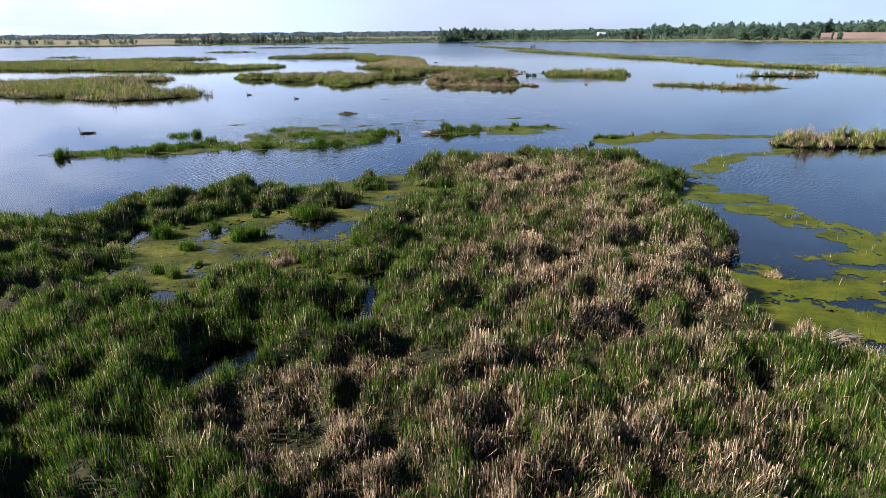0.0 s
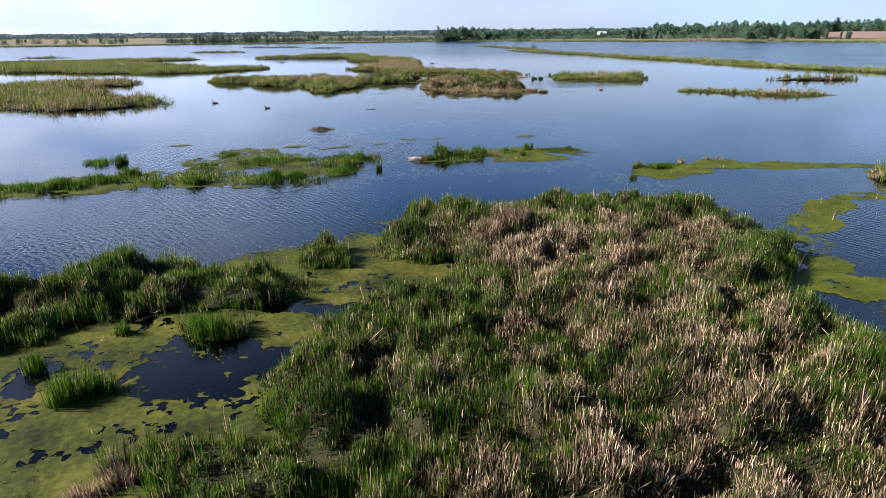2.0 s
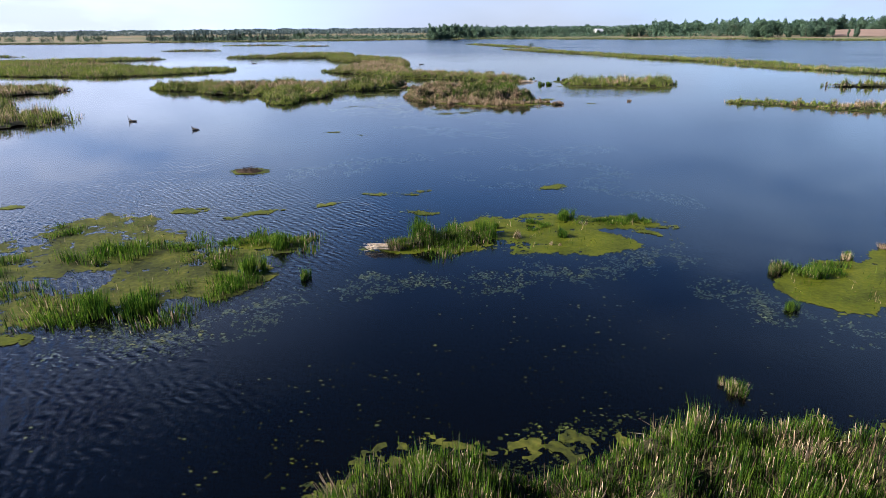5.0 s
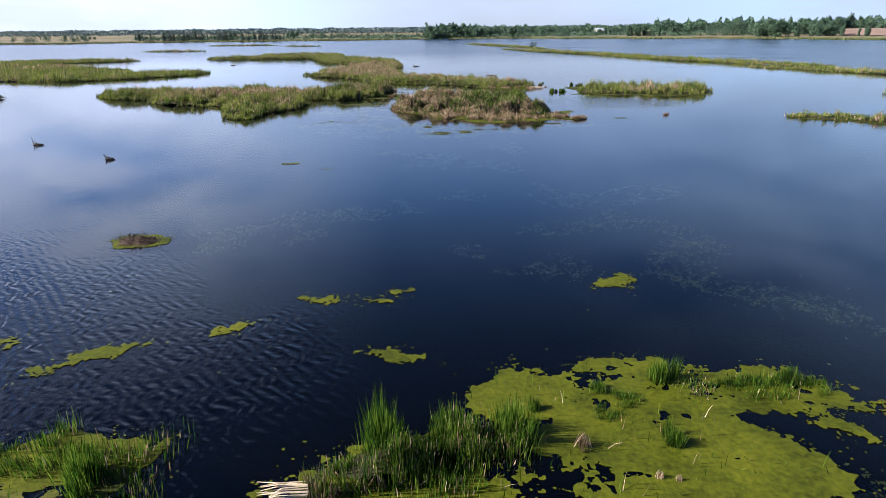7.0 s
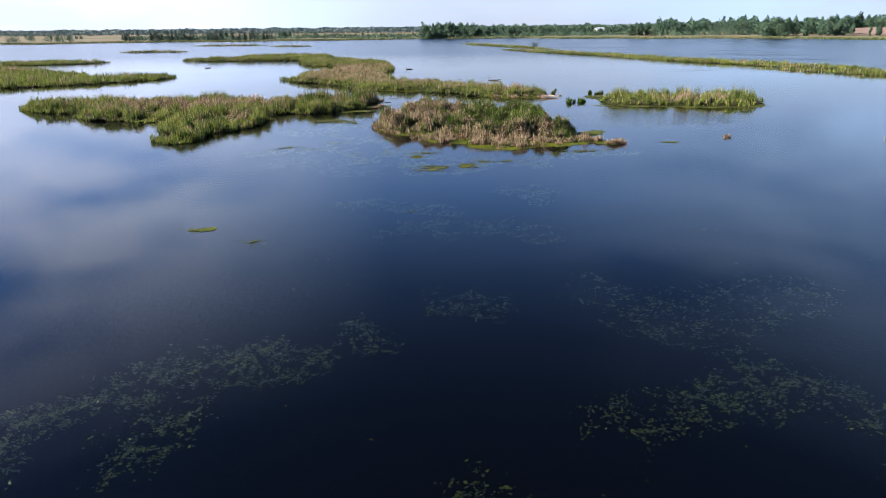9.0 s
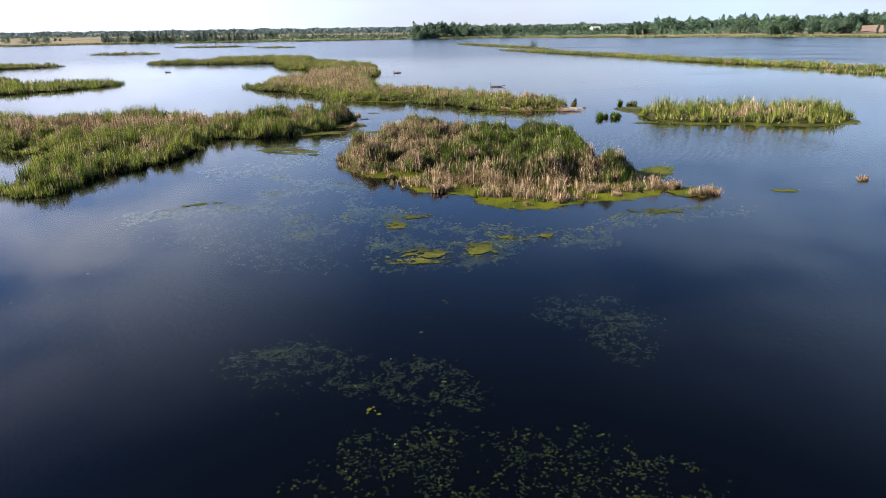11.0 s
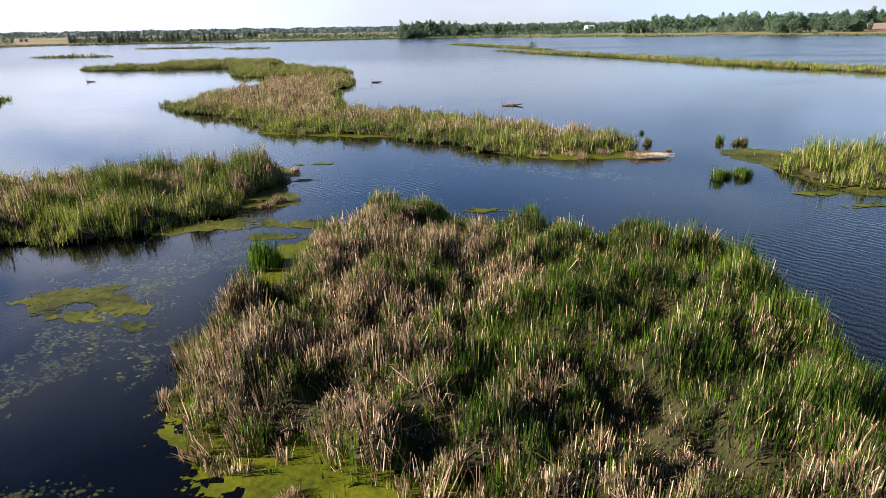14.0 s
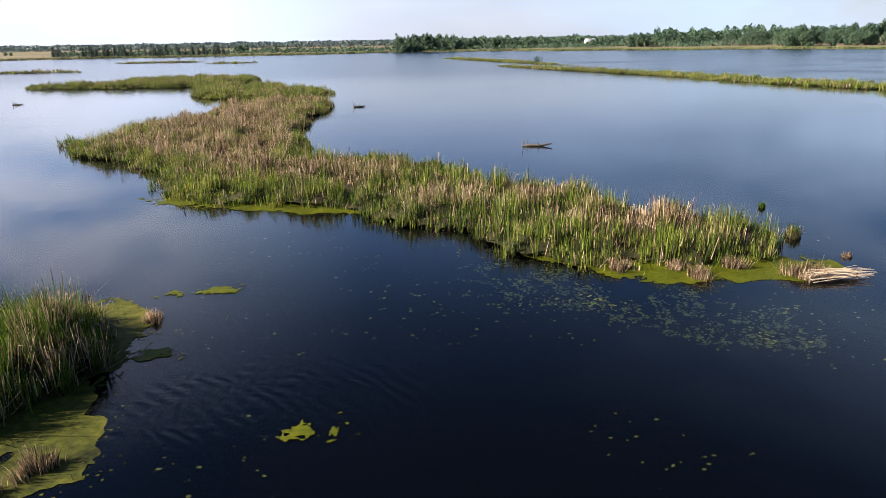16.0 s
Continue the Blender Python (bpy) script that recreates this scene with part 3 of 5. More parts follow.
def sheaf(n=60):
    """A collapsed sheaf of straw, leaning to a point."""
    root = link("straw_sheaf", None, None, "pale straw sheaf collapsed over the duckweed", "straw", "straw sheaves")
    a = rng.uniform(0, 2 * math.pi, n)
    q = np.stack([np.cos(a), np.sin(a)], 1) * rng.uniform(0.15, 0.4, n)[:, None]
    link("straw", blade_mesh("straw", q, rng.uniform(0.5, 0.9, n), 0.03, rng.uniform(0.2, 0.5, n), DRY_REED, z=-0.02, wind=(0, 0), out=-q * 2.5), root, kind="stuff")
    return root


def at(x, y, size=1.0, turn=0.0, high=None):
    return pose(x, y, 0, 0, 0, turn) @ Matrix.Diagonal((size, size, high or size, 1))


# ---- the near peninsula of cattails with its duckweed pools ----
PENINSULA = [(9.6, 43.6, 8.4, 7.0), (1.8, 46.6, 3.2, 3.2), (0.4, 43.6, 2.4, 2.4), (13.2, 46.4, 4.2, 4.0), (-4.4, 43.0, 1.1, 1.9), (7.3, 32, 8.4, 9), (5.6, 22, 7.2, 9), (4, 14, 12, 6.5), (15, 13.5, 6, 4.2), (-7.4, 38.6, 3.2, 2.0), (-11.5, 38.4, 3.6, 2.7),
             (-15.8, 35.8, 3.8, 3.4), (-18.8, 31.6, 3.2, 2.3), (-24, 30, 4, 2.4), (-13, 16, 7, 5), (-16, 21.5, 5.5, 4), (-6.2, 22.6, 3.8, 2.4),
             (-18.5, 27, 4, 2.6), (-3, 27.2, 3, 1.5), (-9, 19, 3.5, 2.4), (-20, 19.5, 5, 4.5), (-11, 11.5, 7, 4), (-1.5, 31, 2.2, 4), (-0.5, 36, 2.0, 2.6), (-4.5, 18, 3.4, 2.6)]
reed_bed("dense cattail peninsula with bleached stalks and green leaves", PENINSULA, 560, 0.018, dry=[(8, 36, 5.5, 8), (8.5, 43, 6.5, 3.4), (6, 20, 6, 9), (3, 14, 8, 5), (13, 24, 3, 5)],
         holes=[(-10.2, 22.2, 1.6, 0.8), (-5.7, 18.0, 2.0, 0.8, 58)], tall=1.45, per=20, tussock=0.14, gaps=0.2, fill=0.6, seed=1, dry_base=-0.33)
raft("duckweed_raft", "yellow-green duckweed pool among the cattails", [(-7, 30.5, 7.8, 6.2), (-2.5, 40, 4.8, 3), (-12, 26.5, 5, 4), (-6.6, 42.2, 3.4, 1.3, 38), (-2.6, 43.6, 2.2, 1.7)], [(-6.2, 32.3, 2.5, 1.7), (-11.5, 31.5, 1.0, 0.8), (-10.2, 22.6, 1.6, 1), (-7, 25.3, 1.0, 0.7)], seed=11, broken=1.7, step=0.125, mottle=0.45, mat=ALGAE)
raft("duckweed_raft", "shaded green duckweed spread along the cattail edge", [(14.6, 21.5, 3.6, 2.4), (14.4, 24.6, 2.4, 2.0), (17.6, 23.4, 2.6, 1.6)], [(17.3, 22.0, 1.6, 0.4, -20), (16.6, 25.6, 1.6, 0.6)], seed=12, broken=1.0, mottle=0.5)
raft("duckweed_raft", "broad sweep of yellow-green duckweed on open water", [(17.4, 39.2, 1.6, 1.5), (19.4, 38.2, 2.2, 1.5), (20.0, 36.0, 1.9, 1.6), (20.9, 33.6, 1.5, 2.0), (21.9, 30.9, 1.5, 2.2), (22.3, 28.2, 1.7, 1.8), (20.4, 27.0, 2.2, 0.9), (19.8, 25.2, 1.6, 1.0), (24.6, 29.6, 1.8, 1.6)], seed=13, ragged=0.5, mottle=0.42)
raft("duckweed_raft", "long curving band of yellow-green duckweed", [(18.6, 41.6, 1.3, 1.6), (19.4, 44.2, 1.2, 1.6), (21.4, 47.4, 1.4, 2.0, -30), (24.0, 50.4, 2.2, 1.2, 40), (27.4, 52.6, 2.2, 1.0, 15), (30.6, 54.0, 2.0, 0.9, 40)], seed=14, mottle=0.4)
raft("duckweed_raft", "ragged fringe of duckweed at the peninsula tip", [(8.5, 49.6, 9, 1.5), (-2.0, 46.2, 1.2, 2.2, -30)], seed=15, ragged=0.9, mottle=-0.15, mat=ALGAE)

# ---- the reed islands beyond ----
reed_bed("island of cattails, straw-coloured edge and green crown", [(0.2, 133.5, 3.5, 4.3), (2.0, 139, 3.4, 5.0), (7.2, 134.5, 5.2, 5.8), (10.2, 132.5, 4.0, 5.6), (9, 127.2, 4.4, 2.4), (3.2, 130.4, 3.0, 2.5), (13.0, 127, 2.4, 2.0), (2.5, 143.4, 2.2, 2.2), (6.3, 139.6, 4.2, 3.3), (10.5, 138.0, 3.8, 3.3), (13.0, 136.0, 1.8, 2.4)], 520, 0.018, per=20, tussock=0.14, gaps=0.2, fill=0.58,
         dry=[(0.5, 134, 4, 6), (5, 128, 5, 2.4), (1.5, 139.5, 3.2, 4.0), (11, 126, 3, 2), (4.5, 137, 2.2, 4)], tall=1.7, seed=41, dry_base=-0.28)
reed_bed("sparse straw-coloured stubble standing in duckweed", [(5.5, 126.4, 4.4, 2.4), (9, 123.8, 4, 2.6), (13.5, 124.6, 3.4, 2.0), (-1.2, 131.5, 2.2, 3.4)], 200, 0.021, tall=1.1, seed=43, gaps=0.42, dry_base=0.4, step=0, per=30)
raft("duckweed_raft", "duckweed apron round the cattail island", [(1.4, 131.5, 4.2, 4.0), (6, 126.5, 4.6, 3.6), (8.2, 122.9, 3.0, 2.9), (12.5, 124.0, 3.6, 2.6), (16.3, 127, 2.4, 1.2, 40), (-1.5, 139.5, 1.3, 4)], seed=42, mottle=0.5)
reed_bed("long green and straw-coloured cattail island", [(-40, 151, 10.5, 5.5, -18), (-28, 147.5, 12, 9.5), (-20, 137.5, 5.5, 8), (-14, 149.3, 8.5, 6.2), (-20.5, 128.5, 2.6, 4.5)], 210, 0.026, rim=0.75, leaf=SUNLIT_REED,
         dry=[(-27, 148, 9, 4), (-15, 152, 6, 3)], tall=1.6, seed=51, per=34, tussock=0.18, dry_base=0.16, fill=0.3)
reed_bed("tall lush green cattails at the end of an island", [(-8.2, 152.8, 3.5, 3.7), (-11.5, 152.2, 4.0, 4.2)], 520, 0.018, tall=2.0, seed=55, ragged=0.5, dry_base=-0.45, gaps=0.12)
raft("duckweed_raft", "duckweed shelf at the end of the cattail island", [(-7, 151, 2.9, 3.2), (-4.8, 149.4, 1.9, 1.4), (-6.3, 154.6, 2.0, 3.2)], seed=52, mat=ALGAE, mottle=0.7)
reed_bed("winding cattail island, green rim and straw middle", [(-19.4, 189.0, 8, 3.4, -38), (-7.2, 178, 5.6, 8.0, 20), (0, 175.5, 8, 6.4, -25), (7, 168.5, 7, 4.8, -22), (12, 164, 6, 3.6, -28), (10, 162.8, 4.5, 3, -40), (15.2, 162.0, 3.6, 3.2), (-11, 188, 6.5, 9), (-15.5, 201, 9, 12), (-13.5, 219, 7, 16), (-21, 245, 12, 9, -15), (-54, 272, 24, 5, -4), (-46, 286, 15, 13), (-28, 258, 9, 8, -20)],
         140, 0.027, rim=0.75, leaf=SUNLIT_REED, dry=[(-14, 205, 9, 24), (-2, 176.5, 6, 3.5), (7, 168.5, 5, 2), (-10, 188, 5, 8), (14, 163.5, 2.5, 1.2)], tall=1.6, seed=61, dry_base=0.14, per=22, tussock=0.24, fill=0.3)
raft("duckweed_raft", "floating mat of duckweed and straw between two islands", [(-6.9, 145.2, 1.8, 1.0), (-4.8, 145.4, 1.9, 1.0), (-2.1, 145.0, 1.3, 0.8), (-3.4, 143.6, 1.4, 0.7)], seed=53, mat=ALGAE, mottle=0.35, ragged=0.5, step=0.1)
raft("duckweed_raft", "pale olive algae mat adrift beside the island", [(-8.6, 137.6, 1.8, 1.1), (-7.0, 136.6, 1.3, 0.9), (-5.8, 135.4, 0.6, 0.35)], seed=54, mat=ALGAE, mottle=0.25, ragged=0.6, step=0.1)
raft("duckweed_raft", "thin duckweed rim along the cattail island", [(11, 160.4, 4.2, 1.5, -42), (15.8, 158.8, 3.6, 1.5), (-3, 170.5, 8, 1.6, -15)], seed=62)
reed_bed("cattail island with straw-coloured reeds", [(30.0, 152.2, 5.4, 5.2), (37.5, 150.8, 6.5, 5.4)], 140, 0.026, dry=[(36, 150, 5, 3.4)], rim=0.5, leaf=SUNLIT_REED, tall=1.75, fill=0.2, seed=71, per=24)
raft("duckweed_raft", "duckweed rim round a cattail island", [(29.6, 150.2, 5.2, 4.4), (26.4, 156, 2.6, 4, 20), (37, 146.5, 6, 2.4)], seed=81, mat=ALGAE, mottle=0.5)
reed_bed("low cattail island with a straw-coloured end", [(45, 121, 4.0, 1.9, -20), (50, 117.4, 4.5, 2.4, -30), (55, 114.6, 6.5, 2.4, -5)], 110, 0.03, dry=[(57, 115, 5, 2)], tall=1.2, fill=0.2, leaf=SUNLIT_REED, seed=72, per=20)
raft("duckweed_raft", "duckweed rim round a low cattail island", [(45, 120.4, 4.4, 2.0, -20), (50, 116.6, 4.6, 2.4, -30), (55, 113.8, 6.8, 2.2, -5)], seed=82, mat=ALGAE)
reed_bed("small green cattail island", [(75, 143.5, 9, 2.2)], 30, 0.06, tall=1.5, fill=0.2, leaf=SUNLIT_REED, seed=73, per=16)
reed_bed("broad green cattail island", [(-52, 109.2, 11, 7.2), (-70, 119.5, 16, 11), (-88, 129, 16, 15), (-75, 146, 12, 9, 25)], 45, 0.04, tall=1.7, fill=0.2, leaf=SUNLIT_REED, seed=74, per=20, tussock=0.4, ragged=2.4, step=0.5)
reed_bed("wide low reed island far across the water", [(-66, 194, 19, 8, 38), (-88, 200, 20, 16), (-118, 214, 34, 22), (-142, 234, 34, 24), (-118, 262, 22, 7, 18)], 34, 0.07, holes=[(-114, 221, 9, 3), (-92, 216, 7, 2)], dry=[(-110, 225, 25, 6)], tall=1.5, fill=0.2, leaf=SUNLIT_REED, seed=75, step=1.0, per=16, tussock=0.6, gaps=0.1)
reed_bed("green cattail island beside duckweed", [(35, 57.5, 4, 2.8), (40, 57.5, 5, 3.2)], 200, 0.02, tall=1.6, leaf=SUNLIT_REED, seed=76)
reed_bed("low strip of reeds far across the water", [(-180, 302, 12, 3)], 6, 0.2, tall=1.5, fill=0.2, leaf=SUNLIT_REED, seed=77, step=1.0, per=8, tussock=0.6)
reed_bed("low strip of reeds far across the water", [(-121, 356, 16, 3.5)], 6, 0.2, tall=1.5, fill=0.2, leaf=SUNLIT_REED, seed=78, step=1.0, per=8, tussock=0.6)
reed_bed("low strip of reeds far across the water", [(-118, 455, 22, 6), (-75, 425, 12, 4)], 4, 0.25, tall=1.2, fill=0.2, leaf=SUNLIT_REED, seed=79, step=1.5, per=8, tussock=0.7)
DIKE = [(36, 390, 55, 2.6, 108), (56, 285, 62, 3.0, 113), (78, 228, 40, 3.0, 117), (103, 160, 55, 3.2, 119)]
reed_bed("long straight dike overgrown with yellow-green reeds", DIKE, 42, 0.06, tall=1.4, fill=0.2, leaf=SUNLIT_REED, seed=80, step=1.0, gaps=-0.1, per=10, tussock=0.45, dry_base=-0.6)

# ---- patches of floating mats and tufts in mid-lake ----
raft("duckweed_raft", "wide brownish-green mat of duckweed with reeds", [(-15, 65.5, 5.5, 4), (-10.5, 63, 4.5, 3.6), (-7.5, 61.8, 2.2, 2.2), (-12, 59.5, 3.5, 1.8), (-16.5, 58.8, 3, 2.2), (-16, 69.5, 2.6, 2), (-6, 65.6, 1.6, 1.0)], [(-10, 67.2, 1.2, 0.7), (-18.6, 66.6, 1, 1.2), (-13.2, 62, 1.2, 0.8)], seed=21, ragged=1.0, broken=1.1, mat=ALGAE, mottle=0.4)
raft("duckweed_raft", "narrow raft of duckweed and reeds", [(-30, 55.5, 5, 2.4), (-23.5, 57.5, 4, 3), (-20, 60, 2.5, 1.8)], seed=22, ragged=1.0, mat=ALGAE, mottle=0.3)
raft("duckweed_raft", "bright yellow-green duckweed raft with sparse tufts", [(4.6, 69, 1.5, 1.4), (7.8, 68.8, 2.4, 2.3), (11, 69, 2.2, 1.1), (9, 66, 2.6, 1.8), (6.3, 66.3, 2.2, 1.8), (2.2, 66.2, 2.4, 1.4), (0, 65.3, 1.2, 0.6)],
     [(3.9, 66.2, 0.7, 0.4), (5.0, 65.6, 0.8, 0.5, 30), (6.3, 69.6, 0.4, 0.7)], seed=23, step=0.08, ragged=0.5, grain=1.1, broken=0.8, mottle=0.48)
raft("duckweed_raft", "bright yellow-green duckweed raft", [(17.2, 59.8, 1.8, 2.2), (19.6, 61.4, 2.2, 2.0), (22.6, 62.6, 2.4, 1.8, 25), (26.5, 62.2, 3.2, 1.3), (31, 61.8, 3.6, 1.1), (35, 59.6, 3.0, 1.3)], seed=24, ragged=0.6)
reed_bed("low bushy cattail clump on a duckweed raft", [(1.2, 66.2, 1.7, 0.9, 20), (3.3, 66.8, 1.4, 0.8, 10)], 620, 0.016, per=20, fill=0.5, tall=1.35, seed=26, ragged=0.3, dry_base=-0.5, gaps=0.1, step=0.15)
raft("duckweed_raft", "small duckweed raft with a tuft", [(-6.8, 66.6, 1.9, 1.0)], seed=25, step=0.1, ragged=0.35)
MIDDLE_PATCHES = [(-8.6, 71.5, 1.2, 0.3, 35), (-2.0, 75.5, 0.6, 0.28, -10), (-0.1, 75.3, 0.28, 0.2, 0), (0.8, 76, 0.3, 0.14, 20), (9.3, 76.9, 0.75, 0.45, 40), (-4.7, 73.3, 0.45, 0.18, 40),
    (0.9, 71.2, 0.7, 0.25, -20), (12.2, 67.5, 0.7, 0.2, -45), (13.6, 68.1, 0.3, 0.2, 0), (-12.7, 72.2, 0.9, 0.5, 10), (-23.8, 73.2, 0.7, 0.4, 0),
    (-12.7, 56.5, 0.5, 0.3, 0), (-6.0, 98.2, 0.35, 0.15, 0)]
ISLAND_PATCHES = [(2.3, 113, 0.7, 0.2, 0), (-8.7, 100.3, 0.4, 0.2, 0), (1.2, 117.9, 0.55, 0.45, 0), (1.7, 116.7, 0.3, 0.4, 0), (1.6, 119.1, 0.7, 0.25, 0), (2.5, 113.8, 1.0, 0.5, 0),
    (5.0, 114.2, 0.5, 0.8, -20), (6.4, 115.7, 0.7, 0.25, -20), (8.0, 115.7, 0.35, 0.3, 0), (14, 119.1, 0.9, 0.4, 0), (15.6, 119.6, 0.9, 0.3, 10), (-9.4, 122.2, 0.5, 0.2, 20),
    (17.2, 122.6, 1.2, 0.9, -20), (22.5, 122.5, 0.6, 0.25, 0), (1.3, 103.0, 0.1, 0.1, 0)]
FAR_PATCHES = [(6.4, 146.5, 0.7, 0.3, -15), (-3.4, 158.3, 0.9, 0.25, 10), (-3.5, 153.7, 0.5, 0.25, 0),
    (-4.3, 155, 0.4, 0.2, 0), (1.5, 149.8, 0.3, 0.15, 0), (23.5, 147.8, 1.0, 0.4, 0), (24.4, 145.5, 0.8, 0.25, 0)]
for i, (x, y, rx, ry, a) in enumerate(MIDDLE_PATCHES + ISLAND_PATCHES + FAR_PATCHES):
    raft("duckweed_patch", "small floating patch of yellow-green duckweed", [(x, y, rx, ry, a)], seed=200 + 7 * i, step=0.06, ragged=0.42, grain=2.8, mottle=0.3 if 105 < y < 120 else None, mat=ALGAE if 105 < y < 120 else None, group="duckweed patches")


def weed_bed(label, chain, width, density, seed=1, deep=False):
    """Water weed in a ragged band along a chain of places: stringy sprays standing under the surface, their tips afloat."""
    line = np.array(chain, float)
    box = (line[:, 0].min() - width - 1, line[:, 1].min() - width - 1, line[:, 0].max() + width + 1, line[:, 1].max() + width + 1)

    def field(q):
        out = np.full(len(q), 1e9)
        for a, b in zip(line, line[1:]):
            f = np.clip(((q - a) @ (b - a)) / max((b - a) @ (b - a), 1e-6), 0, 1)
            out = np.minimum(out, np.hypot(*(q - a - f[:, None] * (b - a)).T))
        return out - width * (1 + 0.75 * value_noise(q, 0.5, seed) + 0.5 * value_noise(q, 1.3, seed + 5))

    def strings(q):
        q = q * (1.7 if deep else 1.0)
        w = q + 0.35 * np.stack([value_noise(q, 1.6, seed + 1), value_noise(q, 1.6, seed + 2)], 1)
        near = np.minimum(np.abs(value_noise(w, 0.8, seed + 3)), 1.1 * np.abs(value_noise(w, 1.9, seed + 4)))
        return near + 0.2 * value_noise(q, 5.0, seed + 6) + rng.normal(0, 0.06, len(q)) < 0.17

    p = scatter(box, density, lambda q: (field(q) < 0.25 * rng.normal(0, 1, len(q))) & strings(q))
    n = len(p)
    crest = 0.5 + 0.5 * value_noise(p, 0.9, seed + 7) + 0.3 * value_noise(p, 3.0, seed + 8)
    z = -0.02 - rng.random(n) * 0.10 - np.clip(1.0 - crest, 0, 1) * 0.35 - (0.25 if deep else 0)
    afloat = (rng.random(n) < (0.0 if deep else 0.16)) & (crest > 0.62)
    ang = rng.uniform(0, 2 * math.pi, (n, 1)) + np.array([0, 1.3, 2.6, 3.9, 5.1])
    rad = rng.uniform(0.018, 0.06, (n, 1)) * rng.uniform(0.25, 1.4, (n, 5)) * (0.75 if deep else 1.0)
    v = np.empty((n, 5, 3))
    v[:, :, 0], v[:, :, 1] = p[:, :1] + rad * np.cos(ang) * 1.3, p[:, 1:] + rad * np.sin(ang)
    v[:, :, 2] = np.where(afloat, 0.004, z)[:, None] + np.where(afloat, 0, 1)[:, None] * rng.normal(0, 0.02, (n, 5)).clip(-0.02, 0.015)
    return link("water_weed", mesh_of("water_weed", v.reshape(-1, 3), np.arange(n * 5), np.arange(n) * 5, WEED_DEEP if deep else WEED), None, label, "water weed", "water weed beds", "stuff")


OLIVE, THIN = "olive water weed breaking the dark surface", "thin olive water weed under the surface"
for k, (label, width, density, chain) in enumerate((
    (OLIVE, 0.75, 460, ((-12, 121), (-9.5, 121.8), (-6.2, 121.4), (-5.9, 123.7), (-4.8, 125.1), (-3.5, 126.8), (-1.6, 126))),
    (OLIVE, 0.6, 420, ((-1.6, 125.6), (-1.1, 123.4), (-0.9, 121.6), (1, 120.7))),
    (OLIVE, 0.7, 420, ((-4.2, 122.7), (-4.8, 120.6), (-3.3, 119), (-3.1, 117.3))),
    (OLIVE, 0.45, 520, ((-3.1, 117.3), (-2.1, 118.3), (-1.1, 119.1), (-0.5, 120.1), (1.7, 119))),
    ("olive water weed with duckweed caught in it", 0.5, 560, ((1.0, 120.7), (3, 118.9), (3.8, 117.4), (4.9, 117.1), (6, 115.8), (6.7, 115.6))),
    (OLIVE, 0.6, 520, ((0.8, 115.6), (0.9, 116.6), (1.1, 117.6), (1.7, 119))),
    ("trailing band of olive water weed", 0.5, 520, ((4.9, 117.1), (7.7, 116.9), (8.7, 116.4), (9.6, 115.4), (10.5, 116.5), (11.4, 117.8), (12.9, 118.5), (15.8, 119.2), (18.2, 119.6))),
    ("olive water weed with duckweed caught in it", 0.7, 620, ((0.8, 115.8), (2.2, 115.3), (3.2, 115.2), (4.6, 114.8), (5.4, 115.1), (4.8, 114.0), (3.8, 113.4), (2.4, 113.7), (1.0, 113.5))),
    (OLIVE, 0.5, 420, ((-6.4, 128.5), (-4.4, 128.2), (-2.6, 126.8))),
    ("olive water weed fringing a floating mat", 1.2, 170, ((-0.6, 61.4), (2.5, 61.6), (5, 62), (7.8, 63), (12.5, 64.6))),
    ("olive water weed fringing a floating mat", 1.0, 170, ((13.0, 60.4), (14, 58.4), (16.4, 56.4))),
    ("olive water weed fringing a floating mat", 1.2, 190, ((-10.3, 56.8), (-8.2, 57), (-5.8, 57.6), (-4.6, 60))),
    ("water weed and lily pads before the cattail island", 1.3, 150, ((7.4, 159.7), (8.6, 157.4), (10.7, 156.4), (13.3, 155.2), (15.4, 153.6))),
    ("floating scraps of weed at the cattail edge", 0.9, 190, ((-9, 42.6), (-4.5, 44.8), (-2.6, 46.4), (-0.6, 48.4), (2, 49.8), (5, 50.6), (9, 51))),
    ("water weed among duckweed beside the island", 1.6, 260, ((-10.5, 131), (-7.5, 133), (-6.2, 136), (-7.5, 139), (-5.2, 141.5))),
)):
    weed_bed(label, chain, width, density, 301 + 11 * k)
for k, (width, density, chain) in enumerate((
    (2.2, 150, ((-8, 119.5), (-5.6, 117.4), (-3.6, 115.6))),
    (0.8, 360, ((7.6, 109.2), (9.2, 108.8), (9.0, 107.2))),
    (0.9, 360, ((-1.6, 106.4), (-0.2, 105.4), (2.9, 104.9))),
    (1.0, 420, ((-8.7, 83.6), (-8.4, 85.0), (-7.1, 86.4), (-5.4, 88.4), (-3.2, 88.5), (-1.2, 88.7), (0.0, 89.9))),
    (0.7, 420, ((-4.9, 83.8), (-4.4, 85.2))),
    (1.1, 300, ((8.2, 85.0), (10.7, 86.0), (12.5, 86.6), (13.6, 85.5), (14.7, 84.4), (14.2, 82.0), (13.8, 80.4), (12.7, 78.6), (14.8, 76.4), (16.4, 74.8))),
    (0.5, 360, ((3.4, 82.3), (3.9, 81.8))),
    (0.7, 260, ((5.6, 79.3), (6.4, 79.4), (8.0, 79.5))),
    (1.5, 130, ((16.5, 93.4), (13.8, 91.6), (11.4, 90.5), (9.8, 93.2))),
    (1.2, 200, ((0.2, 101.7), (4.5, 101.5), (7.7, 100.7))),
    (0.8, 200, ((2.6, 92.4), (4.2, 91.8))),
)):
    weed_bed(THIN, chain, width, density, 501 + 11 * k, True)


